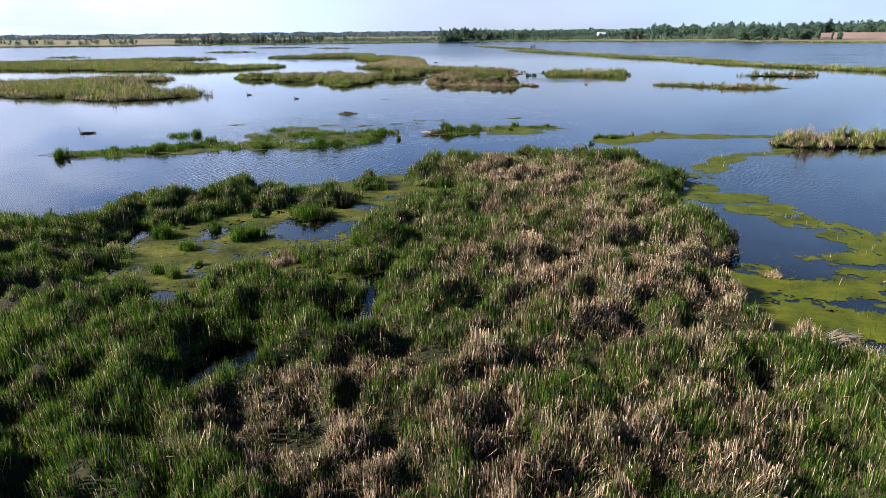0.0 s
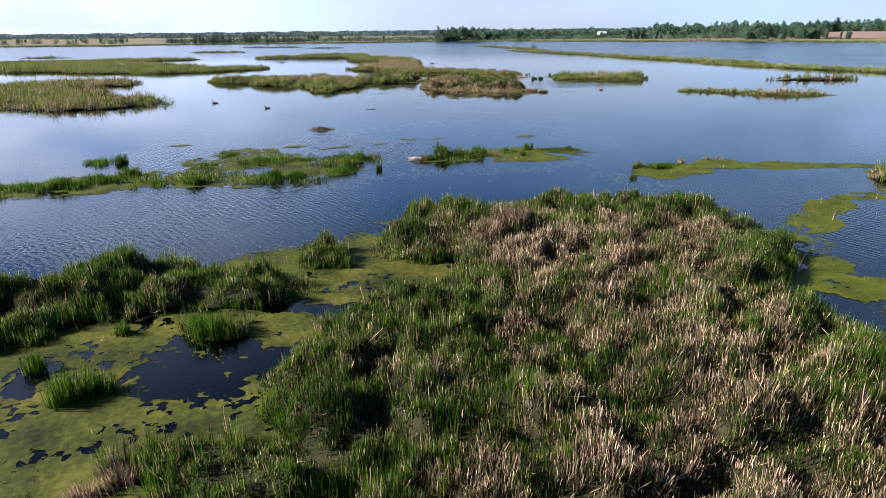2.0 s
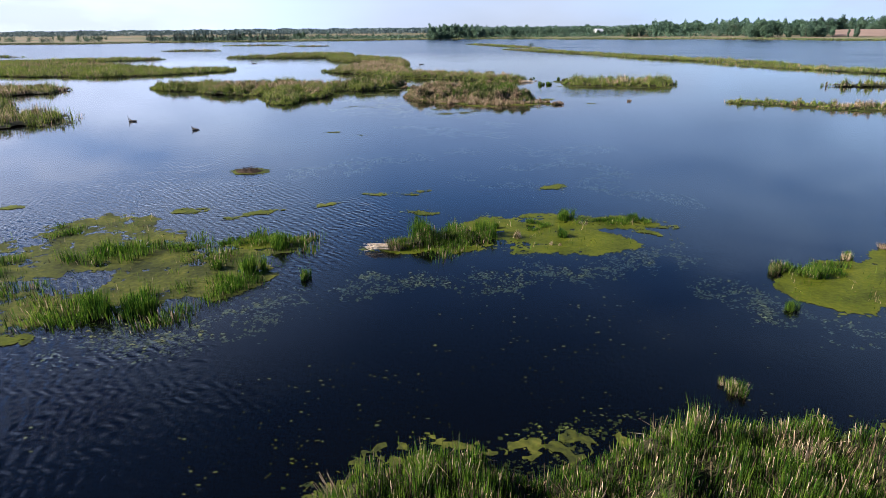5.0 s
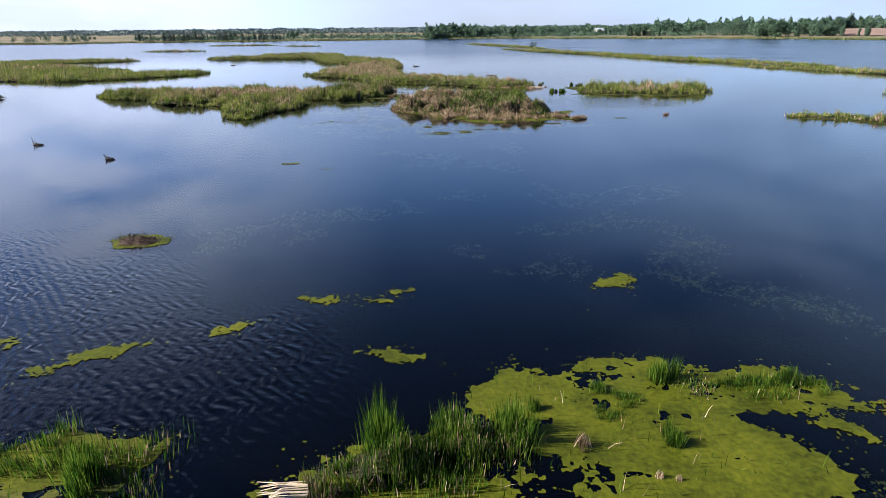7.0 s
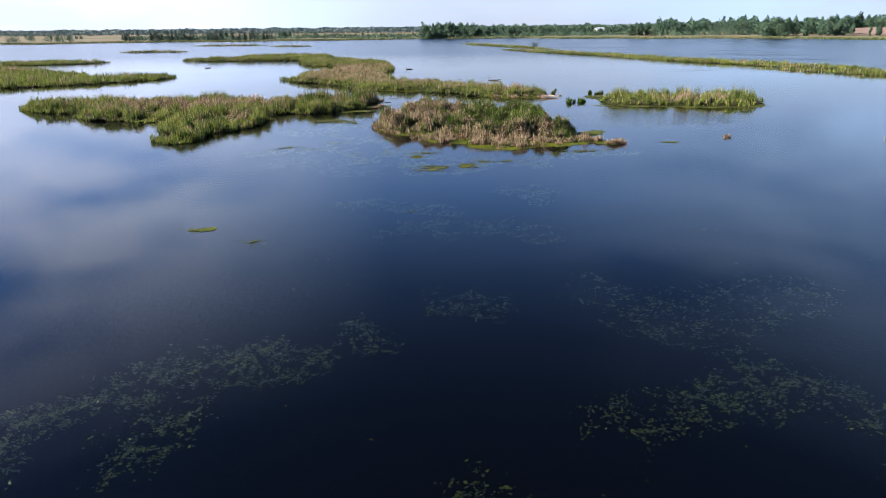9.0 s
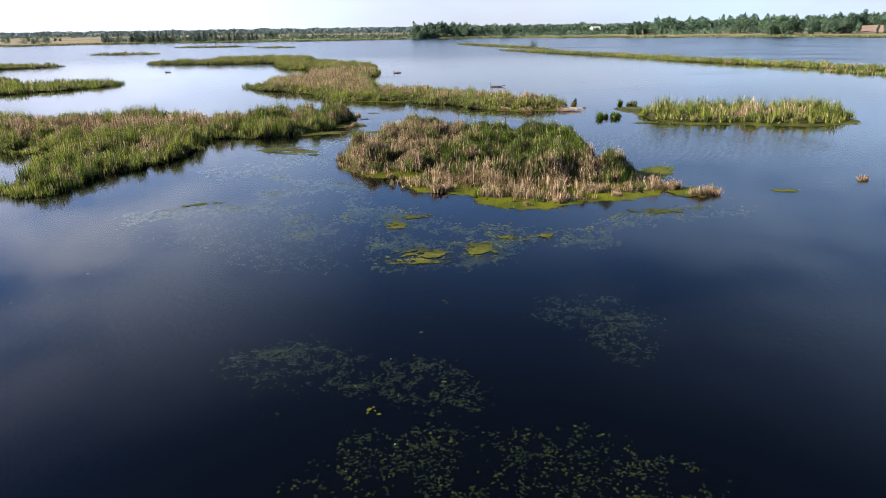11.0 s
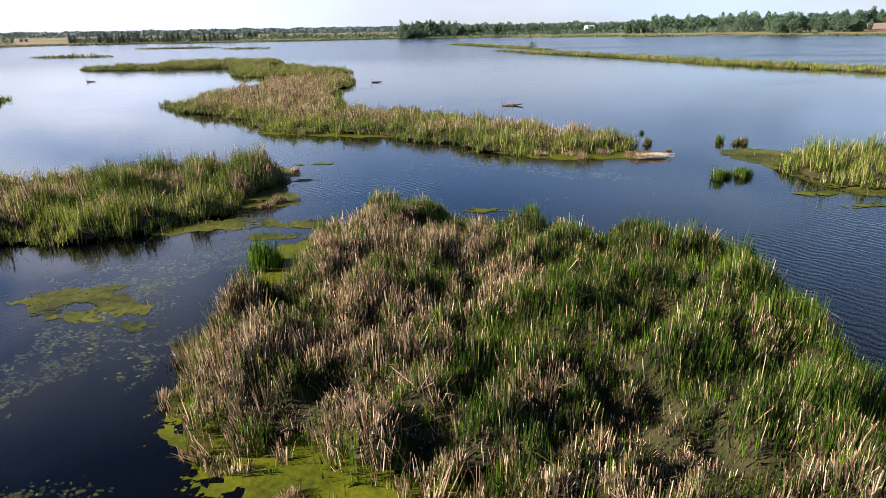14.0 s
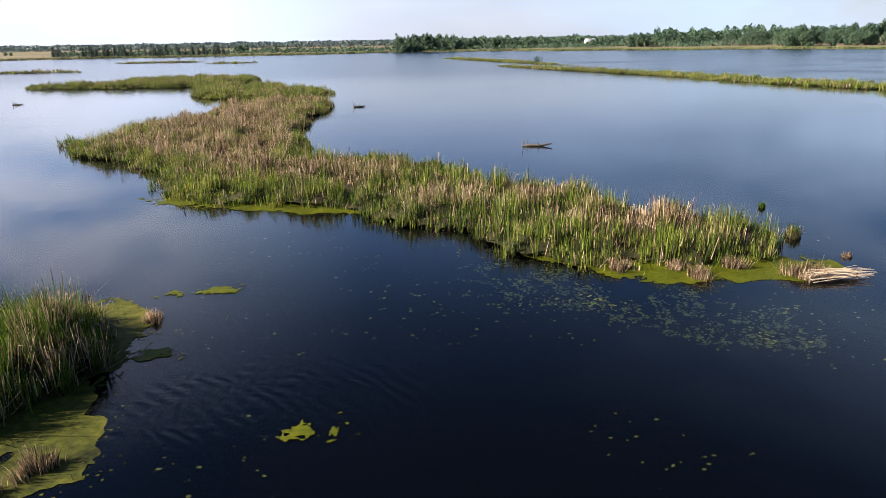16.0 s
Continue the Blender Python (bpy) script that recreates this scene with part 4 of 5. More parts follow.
def scraps(label, x0, y0, x1, y1, thick, seed):
    """Single leaves and bits of weed floating loose on open water."""
    p = scatter((x0, y0, x1, y1), thick, lambda q: value_noise(q, 0.35, seed) + 0.6 * value_noise(q, 1.1, seed + 1) > 0.25)
    n = len(p)
    ang = rng.uniform(0, 2 * math.pi, (n, 1)) + np.array([0, 1.3, 2.6, 3.9, 5.1])
    rad = rng.uniform(0.012, 0.05, (n, 1)) * rng.uniform(0.4, 1.3, (n, 5))
    v = np.empty((n, 5, 3))
    v[:, :, 0], v[:, :, 1], v[:, :, 2] = p[:, :1] + rad * np.cos(ang) * 1.4, p[:, 1:] + rad * np.sin(ang), 0.004
    return link("floating_leaves", mesh_of("floating_leaves", v.reshape(-1, 3), np.arange(n * 5), np.arange(n) * 5, FLOATING_LEAF), None, label, "leaves", "floating leaves", "stuff")


scraps("loose leaves floating on dark open water", -22, 70, 24, 122, 0.5, 331)
scraps("loose leaves floating beside the cattail islands", -4, 142, 22, 168, 3.0, 332)
scraps("loose leaves floating off the peninsula", -16, 42, 26, 62, 2.6, 333)

# ---- single tufts ----
TUFTS = {
    "green": [tuft_kind("cattail_tuft", "small green cattail tuft standing in shallow water", g, d, t, w) for g, d, t, w in ((120, 0, 1.5, 0.34), (90, 8, 1.3, 0.30), (150, 12, 1.6, 0.42))],
    "low": [tuft_kind("sedge_clump", "low green sedge clump on a floating mat", g, d, t, w) for g, d, t, w in ((110, 10, 0.62, 0.75), (120, 4, 0.75, 0.6), (90, 25, 0.55, 0.9))],
    "mixed": [tuft_kind("cattail_tuft", "cattail tuft of green leaves and straw stalks", g, d, t, w) for g, d, t, w in ((70, 55, 1.3, 0.36), (50, 70, 1.2, 0.34))],
    "dry": [tuft_kind("cattail_tuft", "bleached straw-coloured cattail tuft on duckweed", g, d, t, w) for g, d, t, w in ((8, 110, 1.15, 0.36), (0, 90, 1.0, 0.32))],
}
# about the pools of the peninsula
POOL_TUFTS = [
    ("green", -9.6, 30.5, 1.05), ("green", -9.0, 30.9, 0.77), ("green", -11.6, 32.3, 0.84), ("green", -10.1, 34.7, 0.77), ("green", -6.7, 34.6, 0.98), ("mixed", -6.0, 34.9, 0.84),
    ("green", -7.4, 34.9, 0.84), ("green", -13.6, 32.6, 0.49), ("green", -11.9, 29.2, 0.77), ("green", -14.0, 31.2, 1.05), ("mixed", -6.7, 27.6, 0.91), ("dry", -6.2, 27.2, 0.91),
    ("dry", -6.8, 26.6, 0.77), ("green", -8.0, 26.2, 0.56), ("mixed", -7.9, 24.4, 0.91), ("green", -10.4, 26.9, 0.56), ("mixed", -3.3, 33.2, 0.84), ("mixed", -2.9, 35.1, 0.91),
    ("green", -3.3, 32.0, 0.7), ("green", -3.8, 41.3, 0.98), ("green", -3.1, 41.2, 0.84), ("green", -11.0, 25.4, 0.91), ("green", -11.9, 26.0, 0.84), ("mixed", -9.3, 24.2, 0.84),
    ("dry", 15.4, 25.0, 0.6), ("dry", 13.8, 19.4, 1.2), ("dry", 14.7, 17.8, 1.2), ("dry", 15.8, 30.3, 1.0), ("mixed", 10.2, 53.0, 0.6),
]
# the western mats
WEST_MAT_TUFTS = [
    ("low", -31.5, 54.8, 1.0), ("green", -29.5, 56.0, 1.2), ("low", -27.5, 56.5, 1.1), ("green", -25.5, 56.5, 1.2), ("low", -23.5, 58.5, 1.2), ("green", -22, 60, 1.2),
    ("low", -27.3, 65.1, 1.0), ("green", -25.3, 65, 0.9), ("low", -19.5, 57.5, 1.0), ("green", -33, 53.6, 1.0), ("low", -28.5, 55.2, 1.4), ("low", -30.5, 55.4, 1.4),
    ("low", -26.4, 56.8, 1.4), ("low", -24.4, 57.2, 1.4), ("low", -22.6, 59.0, 1.4), ("low", -20.6, 59.4, 1.2),
]
# the wide brownish mat
MIDDLE_MAT_TUFTS = [
    ("low", -11.4, 58.4, 1.1), ("green", -11.0, 58.6, 0.9), ("low", -8.3, 58.5, 0.9), ("green", -9.1, 58.7, 0.8), ("low", -15.8, 58.4, 1.0), ("green", -16.3, 57.6, 1.1),
    ("low", -15.4, 60.6, 0.9), ("green", -7.9, 63.0, 0.8), ("low", -6.6, 61.3, 0.9), ("green", -6.3, 62.4, 0.9), ("low", -5.2, 65.8, 1.0), ("green", -5.9, 65.8, 0.9),
    ("low", -8.4, 66.4, 0.6), ("green", -3.8, 61.7, 0.7), ("low", -6.9, 66.7, 0.9), ("low", -14.2, 64.8, 1.2), ("low", -12.8, 65.3, 1.2), ("low", -10.2, 66.0, 1.0),
    ("low", -18.0, 63.4, 1.0), ("low", -17.5, 68.5, 0.9), ("low", -12.7, 59.2, 1.2), ("low", -10.0, 59.2, 1.2), ("low", -7.3, 60.8, 1.1), ("low", -17.2, 59.4, 1.2),
    ("low", -8.7, 64.6, 0.9),
]
# the yellow-green rafts
EAST_MAT_TUFTS = [
    ("green", 1.0, 66.8, 1.1), ("low", 1.8, 65.4, 1.0), ("green", 2.7, 67.2, 1.1), ("low", 3.4, 67.2, 1.0), ("green", 4.0, 67.3, 0.9), ("low", 2.2, 66.4, 0.9),
    ("mixed", -0.4, 65.2, 0.8), ("dry", 0.1, 65.3, 0.6), ("green", 8.6, 69.6, 0.7), ("low", 10.7, 69.2, 0.6), ("green", 12.3, 69.5, 0.55), ("low", 12.7, 69.2, 0.45),
    ("green", 6.7, 69.2, 0.4), ("low", 7.3, 68.7, 0.4), ("green", 4.8, 68.3, 0.5), ("low", 6.7, 68.0, 0.35), ("green", 8.0, 66.8, 0.5), ("mixed", 16.1, 61.9, 0.7),
    ("low", 16.7, 62.0, 0.6), ("green", 17.4, 61.4, 0.8), ("low", 18.5, 62.0, 0.7), ("mixed", 20, 63.3, 0.6), ("dry", 22.5, 64.6, 0.5), ("dry", 23.5, 64.5, 0.5),
    ("green", 14.7, 58.2, 0.4), ("low", 9.4, 69.4, 0.5), ("low", 11.5, 69.2, 0.6),
]
# round the first island
ISLAND_TUFTS = [
    ("dry", 3.3, 124.0, 1.0), ("dry", 3.7, 124.3, 1.0), ("dry", 0.6, 127.7, 0.8), ("dry", 6.1, 122.8, 0.9), ("dry", 6.6, 123.3, 0.7), ("dry", 8.5, 122.0, 0.9),
    ("dry", 7.9, 120.8, 0.5), ("dry", 11.9, 123.4, 1.0), ("dry", 13.1, 122.2, 0.7), ("dry", 12.3, 123.2, 0.8), ("dry", 16.6, 123.4, 0.9), ("dry", 16.2, 123.6, 0.7),
    ("dry", 17.4, 122.1, 1.0), ("dry", 18.3, 122.2, 0.9), ("dry", 16.0, 125.7, 0.7), ("dry", -0.9, 130.0, 0.9), ("green", -2.9, 140.2, 1.1), ("green", -2.3, 140.0, 1.0),
    ("dry", -1.2, 143, 0.8), ("green", 8.3, 145.3, 1.0), ("mixed", -3.2, 133.4, 0.8), ("dry", 9.9, 123.9, 0.9), ("dry", 5.0, 126.0, 0.9),
    ("dry", 4.4, 126.8, 0.9), ("dry", 14.3, 124.4, 0.8), ("dry", 15.2, 123.6, 0.6), ("dry", 28.3, 124.6, 0.8),
]
# ends of the winding island and its neighbour
WINDING_TUFTS = [
    ("dry", 11.5, 159.2, 0.9), ("dry", 13.4, 159.0, 0.9), ("dry", 14.0, 158.2, 0.9), ("dry", 15.6, 159.1, 0.9), ("dry", 17.5, 160.2, 0.7), ("dry", 17.5, 157.7, 1.0),
    ("dry", 18.2, 157.9, 0.9), ("dry", 20.5, 159.6, 0.5), ("green", 21.2, 166.9, 0.5), ("mixed", 19.9, 162.3, 0.8), ("green", 20.1, 151.5, 1.1), ("green", 21.6, 151.9, 0.9),
    ("green", 20.7, 151.8, 0.7), ("mixed", 26.5, 161.6, 0.9), ("green", 25.3, 162.4, 0.9), ("dry", -4.6, 148.2, 0.8), ("mixed", -6.6, 150.8, 1.0), ("green", -6.0, 151.2, 0.8), ("dry", -7.0, 150.3, 0.9), ("dry", -3.9, 149.0, 0.8), ("dry", -5.6, 152.6, 0.9),
    ("dry", -4.4, 156.2, 0.9),
]
used = set()
for kind, x, y, size in POOL_TUFTS + WEST_MAT_TUFTS + MIDDLE_MAT_TUFTS + EAST_MAT_TUFTS + ISLAND_TUFTS + WINDING_TUFTS:
    pick = TUFTS[kind][rng.integers(len(TUFTS[kind]))]
    m = at(x, y, size, rng.uniform(0, 360), size * rng.uniform(0.9, 1.1))
    if pick.name in used:
        copy_thing(pick, m)
    else:
        used.add(pick.name)
        pick.matrix_basis = m
first = sheaf()
first.matrix_basis = at(5.7, 66.7, 0.6)
for x, y, size in ((7.2, 65.6, 0.45), (7.6, 65.5, 0.35), (13.9, 19.9, 1.4), (15.5, 17.3, 1.3)):
    copy_thing(first, at(x, y, size, 40 * x))


# ---- driftwood, lodge, fallen straw ----
def tube(bm, points, radii, sides=7):
    """A bent round limb through the points."""
    rings = []
    for i, (q, r) in enumerate(zip(points, radii)):
        a, b = Vector(points[max(0, i - 1)]), Vector(points[min(len(points) - 1, i + 1)])
        turn = (b - a).to_track_quat("Z", "Y")
        rings.append([bm.verts.new(Vector(q) + turn @ Vector((r * math.cos(2 * math.pi * k / sides), r * math.sin(2 * math.pi * k / sides), 0))) for k in range(sides)])
    for u, v in zip(rings, rings[1:]):
        for k in range(sides):
            bm.faces.new((u[k], u[(k + 1) % sides], v[(k + 1) % sides], v[k]))
    bm.faces.new(rings[0][::-1])
    bm.faces.new(rings[-1])


def part(name, bm, mat, parent=None, label=""):
    me = bpy.data.meshes.new(name)
    bmesh.ops.recalc_face_normals(bm, faces=bm.faces)
    bm.to_mesh(me)
    bm.free()
    me.materials.append(mat)
    return link(name, me, parent, label)


def drift_log(x, y, length, turn, upright=0.0, name="drift_log", label="dark waterlogged drift log lying in the shallows"):
    root = link(name, None, None, label, "log", "drift logs")
    bm = bmesh.new()
    tube(bm, [(-length / 2, 0, -0.02), (-length * 0.2, 0.05, 0.07), (length * 0.15, -0.04, 0.08), (length / 2, 0.06, 0.04 + upright * 0.3)], [0.11, 0.12, 0.10, 0.05])
    trunk = part("trunk", bm, DRIFTWOOD, root)
    for k, (bx, dy, up) in enumerate(((-0.25, 0.35, 0.35), (0.1, -0.3, 0.25), (-0.4, 0.15, 0.55))):
        bm = bmesh.new()
        tube(bm, [(bx * length, 0, 0.06), (bx * length - 0.15, dy * 0.6, 0.06 + up * 0.6), (bx * length - 0.2, dy, 0.08 + up * (1 + upright))], [0.05, 0.035, 0.012], 5)
        part("branch", bm, DRIFTWOOD, trunk)
    root.matrix_basis = pose(x, y, 0, 0, 0, turn)
    return root


for x, y, length, turn, up in ((13.8, 186.8, 2.4, -8, 0.6), (-3, 221, 1.6, 10, 0.3), (-38.4, 67.6, 1.6, 20, 0.2), (-33.5, 109.6, 0.9, 0, 0.1), (-23.6, 102.7, 0.8, 10, -0.6), (-55, 235, 1.6, 0, 0.3)):
    drift_log(x, y, length, turn, up)


def lodge(x, y, radius):
    """A low brown heap of rotting stalks ringed by duckweed."""
    root = link("muskrat_lodge", None, None, "low brown heap of rotting reed stalks in open water", "lodge")
    field = shape([(0, 0, radius * 0.72, radius * 0.55)], (), 0.25, 1.6, 401)
    link("heap", sheet("heap", field, (-radius, -radius, radius, radius), 0.09, LODGE, 0.02, 0.35, 0.07), root)
    q = rng.normal(0, 0.35, (160, 2)) * radius * np.array([0.8, 0.6])
    link("straw", blade_mesh("straw", q, rng.uniform(0.2, 0.6, 160), 0.03, rng.uniform(0.6, 0.95, 160), LODGE, z=0.08), root, kind="stuff")
    root.matrix_basis = pose(x, y, 0)
    raft("duckweed_patch", "ring of yellow-green duckweed round a brown heap", [(x, y, radius, radius * 0.75)], seed=402, step=0.09, ragged=0.25, grain=2.0, group="duckweed patches")


lodge(-12.2, 82.5, 1.35)


def fallen_straw(x, y, turn, length, n=46):
    """A bundle of broken reeds lying flat and fanning out over the water."""
    root = link("fallen_reeds", None, None, "bundle of broken straw-coloured reeds lying over the water", "reeds", "fallen reeds")
    for k in range(n // 8):
        bm = bmesh.new()
        for _ in range(8):
            a, l, z0, off = rng.normal(0, 0.16), length * rng.uniform(0.6, 1.05), rng.uniform(0.03, 0.3), rng.normal(0, 0.18)
            tube(bm, [(-0.3, off, z0), (l * 0.5, off + l * 0.5 * math.sin(a), z0 * 0.9 + 0.06), (l, off + l * math.sin(a), max(0.02, z0 * 0.5 + rng.uniform(0, 0.15)))], [0.016, 0.016, 0.007], 4)
        part("straw", bm, PALE_STRAW, root)
        root.children[-1]["kind"] = "stuff"
    root.matrix_basis = pose(x, y, 0, 0, 0, turn)


fallen_straw(17.8, 157.5, 2, 2.2)
fallen_straw(14.2, 19.0, 25, 1.5, 32)
fallen_straw(-0.9, 65.1, 190, 0.8, 16)

# ---- the far shore: trees, woods, barn, fields ----
rng = np.random.default_rng(23)
EAST, NORTH = 2.7, 71.4


def along(bearing, depth):
    """The place at a bearing (degrees east of north) and a distance north of the lake's middle."""
    return EAST + depth * math.tan(radians(bearing)), NORTH + depth


def ground_at(x, y):
    k = math.hypot(x, y) / float(shore_radius(math.atan2(y, x)))
    return float(np.interp(k, [0.99, 1.006, 1.03, 1.12, 1.35, 1.8, 2.6, 4.0], [-0.3, 0.3, 0.55, 0.7, 1.0, 1.3, 1.6, 1.9]))


def leaf_cloud(name, lobes, n, size, mat):
    """A crown of small leafy sprays on and inside several lobes (x, y, z, rx, rz)."""
    lob = np.array(lobes)
    pick = rng.choice(len(lob), n, p=lob[:, 3] ** 2 / (lob[:, 3] ** 2).sum())
    d = rng.normal(0, 1, (n, 3))
    d /= np.linalg.norm(d, axis=1)[:, None]
    c = lob[pick, :3] + d * (rng.uniform(0.55, 1.08, n))[:, None] * np.stack([lob[pick, 3], lob[pick, 3], lob[pick, 4]], 1)
    u = rng.normal(0, 1, (n, 3))
    u /= np.linalg.norm(u, axis=1)[:, None]
    w = np.cross(u, d + 0.3 * rng.normal(0, 1, (n, 3)))
    w /= np.maximum(np.linalg.norm(w, axis=1), 1e-3)[:, None]
    r = (size * rng.uniform(0.5, 1.3, n))[:, None]
    v = np.stack([c - u * r, c + w * r * 0.6 - u * r * 0.2, c + u * r, c - w * r * 0.6 + u * r * 0.2], 1)
    return mesh_of(name, v.reshape(-1, 3), np.arange(n * 4), np.arange(n) * 4, mat)


def broadleaf(tall, wide, label, n=2000, kind="tree"):
    root = link("broadleaf_tree" if kind == "tree" else "shrub", None, None, label, kind, "trees on the far shore")
    bm = bmesh.new()
    tube(bm, [(0, 0, -0.6), (0.1, 0, tall * 0.2), (0.2, 0.1, tall * 0.5), (0.1, 0, tall * 0.8)], [tall * 0.03, tall * 0.022, tall * 0.014, tall * 0.005], 6)
    for a in (0.4, 2.2, 3.9, 5.3):
        tube(bm, [(0.15, 0.05, tall * 0.35), (wide * 0.3 * math.cos(a), wide * 0.3 * math.sin(a), tall * 0.55), (wide * 0.6 * math.cos(a), wide * 0.6 * math.sin(a), tall * 0.68)], [tall * 0.012, tall * 0.008, tall * 0.003], 5)
    part("trunk", bm, BARK, root)
    lobes = []
    for _ in range(13):
        a, q, z = rng.uniform(0, 2 * math.pi), wide * rng.uniform(0.1, 0.62), rng.uniform(0.06, 0.84)
        r = wide * rng.uniform(0.30, 0.5) * (1.15 - 0.5 * abs(z - 0.5))
        lobes.append((q * math.cos(a), q * math.sin(a), tall * z, r, min(r * 1.1, tall * 0.2)))
    lobes.append((0, 0, tall * 0.84, wide * 0.34, tall * 0.14))
    link("crown", leaf_cloud("crown", lobes, n, tall * 0.034, HAZED_LEAF), root)
    return root


def conifer(tall, wide, label, n=900):
    root = link("conifer", None, None, label, "tree", "trees on the far shore")
    bm = bmesh.new()
    tube(bm, [(0, 0, -0.5), (0, 0, tall * 0.5), (0, 0, tall * 0.97)], [tall * 0.02, tall * 0.012, 0.02], 6)
    part("trunk", bm, BARK, root)
    z = tall * (0.02 + 0.96 * (1 - np.sqrt(rng.random(n))))
    a = rng.uniform(0, 2 * math.pi, n)
    r = 1.25 * wide * (1.03 - z / tall) * rng.uniform(0.35, 1.1, n) * (0.8 + 0.35 * np.sin(z * 5.5))
    c = np.stack([r * np.cos(a), r * np.sin(a), z - 0.15 * r], 1)
    out = np.stack([np.cos(a), np.sin(a), np.full(n, -0.35)], 1)
    side = np.stack([-np.sin(a), np.cos(a), np.zeros(n)], 1)
    k = (tall * 0.038 * rng.uniform(0.6, 1.4, n))[:, None]
    v = np.stack([c - out * k, c + side * k * 0.6, c + out * k * 1.2, c - side * k * 0.6], 1)
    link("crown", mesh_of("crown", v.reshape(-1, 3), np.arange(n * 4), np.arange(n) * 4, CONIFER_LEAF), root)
    return root


BROAD = [broadleaf(10, 4.2, "round green broadleaf tree on the far shore"), broadleaf(10, 3.4, "tall green broadleaf tree on the far shore"), broadleaf(10, 5.0, "spreading green broadleaf tree on the far shore"), broadleaf(10, 2.8, "slender green broadleaf tree on the far shore")]
SHRUB = [broadleaf(4, 2.6, "low round green shrub on the far shore", 800, "shrub"), broadleaf(4, 3.4, "wide green shrub on the far shore", 900, "shrub")]
CONIFER = [conifer(10, 2.6, "dark green conifer on the far shore"), conifer(10, 2.0, "slender dark conifer on the far shore"), conifer(10, 3.2, "broad dark green conifer on the far shore")]
planted = set()


def plant(kinds, bearing, depth, tall, base):
    x, y = along(bearing, depth)
    pick = kinds[rng.integers(len(kinds))]
    k = tall / base
    m = pose(x, y, ground_at(x, y) - 0.1, 0, 0, rng.uniform(0, 360)) @ Matrix.Diagonal((k * rng.uniform(0.85, 1.15), k * rng.uniform(0.85, 1.15), k, 1))
    if pick.name in planted:
        copy_thing(pick, m)
    else:
        planted.add(pick.name)
        pick.matrix_basis = m


def belt(kinds, b0, b1, d0, d1, t0, t1, n, base, grow=0.0):
    for i in range(int(n * 1.7)):
        f = rng.random()
        plant(kinds, b0 + (b1 - b0) * f, rng.uniform(d0, d1), (0.86 if kinds is BROAD else 1.1) * (rng.uniform(0.62, 1.2) * (0.5 * (t0 + t1)) + grow * f), base)


belt(CONIFER, -25.5, -13.5, 540, 600, 6.0, 9, 85, 10)
belt(CONIFER, -13.5, -1.0, 600, 640, 3.5, 6, 55, 10)
belt(BROAD, -24.0, -10.0, 610, 660, 7, 10, 16, 10)
belt(BROAD, -0.9, 3.4, 560, 600, 17, 21, 15, 10)
belt(BROAD, 3.4, 9.6, 590, 650, 11, 15, 20, 10)
belt(BROAD, 6.6, 7.6, 580, 600, 15.5, 16.5, 2, 10)
belt(BROAD, 9.6, 17.5, 800, 900, 9, 13, 22, 10)
belt(SHRUB, 11.0, 14.2, 545, 560, 5.5, 7.5, 3, 4)
belt(BROAD, 13.8, 16.0, 600, 640, 8, 10, 6, 10)
belt(BROAD, 16.6, 19.0, 540, 570, 14, 17, 7, 10)
belt(BROAD, 19.0, 22.6, 540, 570, 12, 15, 9, 10)
belt(SHRUB, 23.4, 26.0, 505, 515, 8, 9, 3, 4)
belt(BROAD, 21.0, 27.0, 620, 680, 14, 17, 16, 10)
belt(BROAD, 27.0, 33.5, 450, 480, 16, 22, 17, 10)
belt(BROAD, 30.0, 44.0, 500, 560, 20, 26, 34, 10, 5)
belt(BROAD, 33.8, 35.0, 440, 450, 13, 14, 2, 10)
belt(BROAD, 38.5, 44.0, 440, 470, 11, 14, 9, 10)
belt(SHRUB, -44.0, -26.0, 540, 600, 2.5, 5.5, 24, 4)
belt(BROAD, -44.0, -26.0, 640, 720, 6, 9, 18, 10)
belt(SHRUB, -26.0, 10.0, 528, 545, 1.2, 2.2, 26, 4)
plant(BROAD[:1], -38.9, 533, 12, 10)


def far_woods():
    """The wooded skyline beyond the fields, one canopy."""
    n = 60000
    b = np.radians(rng.uniform(-52, 52, n))
    d = rng.uniform(1050, 1350, n)
    top = 8.0 + 1.3 * value_noise(np.stack([np.degrees(b), d * 0.0], 1), 0.9, 501) + 1.1 * value_noise(np.stack([np.degrees(b), d * 0.0], 1), 4.1, 502)
    c = np.stack([EAST + d * np.tan(b), NORTH + d, 0.6 + (top + 1.2) * rng.random(n) ** 0.6], 1)
    u, w = rng.normal(0, 1, (n, 3)), rng.normal(0, 1, (n, 3))
    u, w = u / np.linalg.norm(u, axis=1)[:, None], w / np.linalg.norm(w, axis=1)[:, None]
    r = rng.uniform(0.9, 2.4, n)[:, None]
    v = np.stack([c - u * r, c + w * r * 0.8, c + u * r, c - w * r * 0.8], 1)
    return link("far_woods", mesh_of("far_woods", v.reshape(-1, 3), np.arange(n * 4), np.arange(n) * 4, HAZED_WOOD_LEAF), None, "long wooded skyline beyond the marsh fields", "woods", "", "stuff")


far_woods()


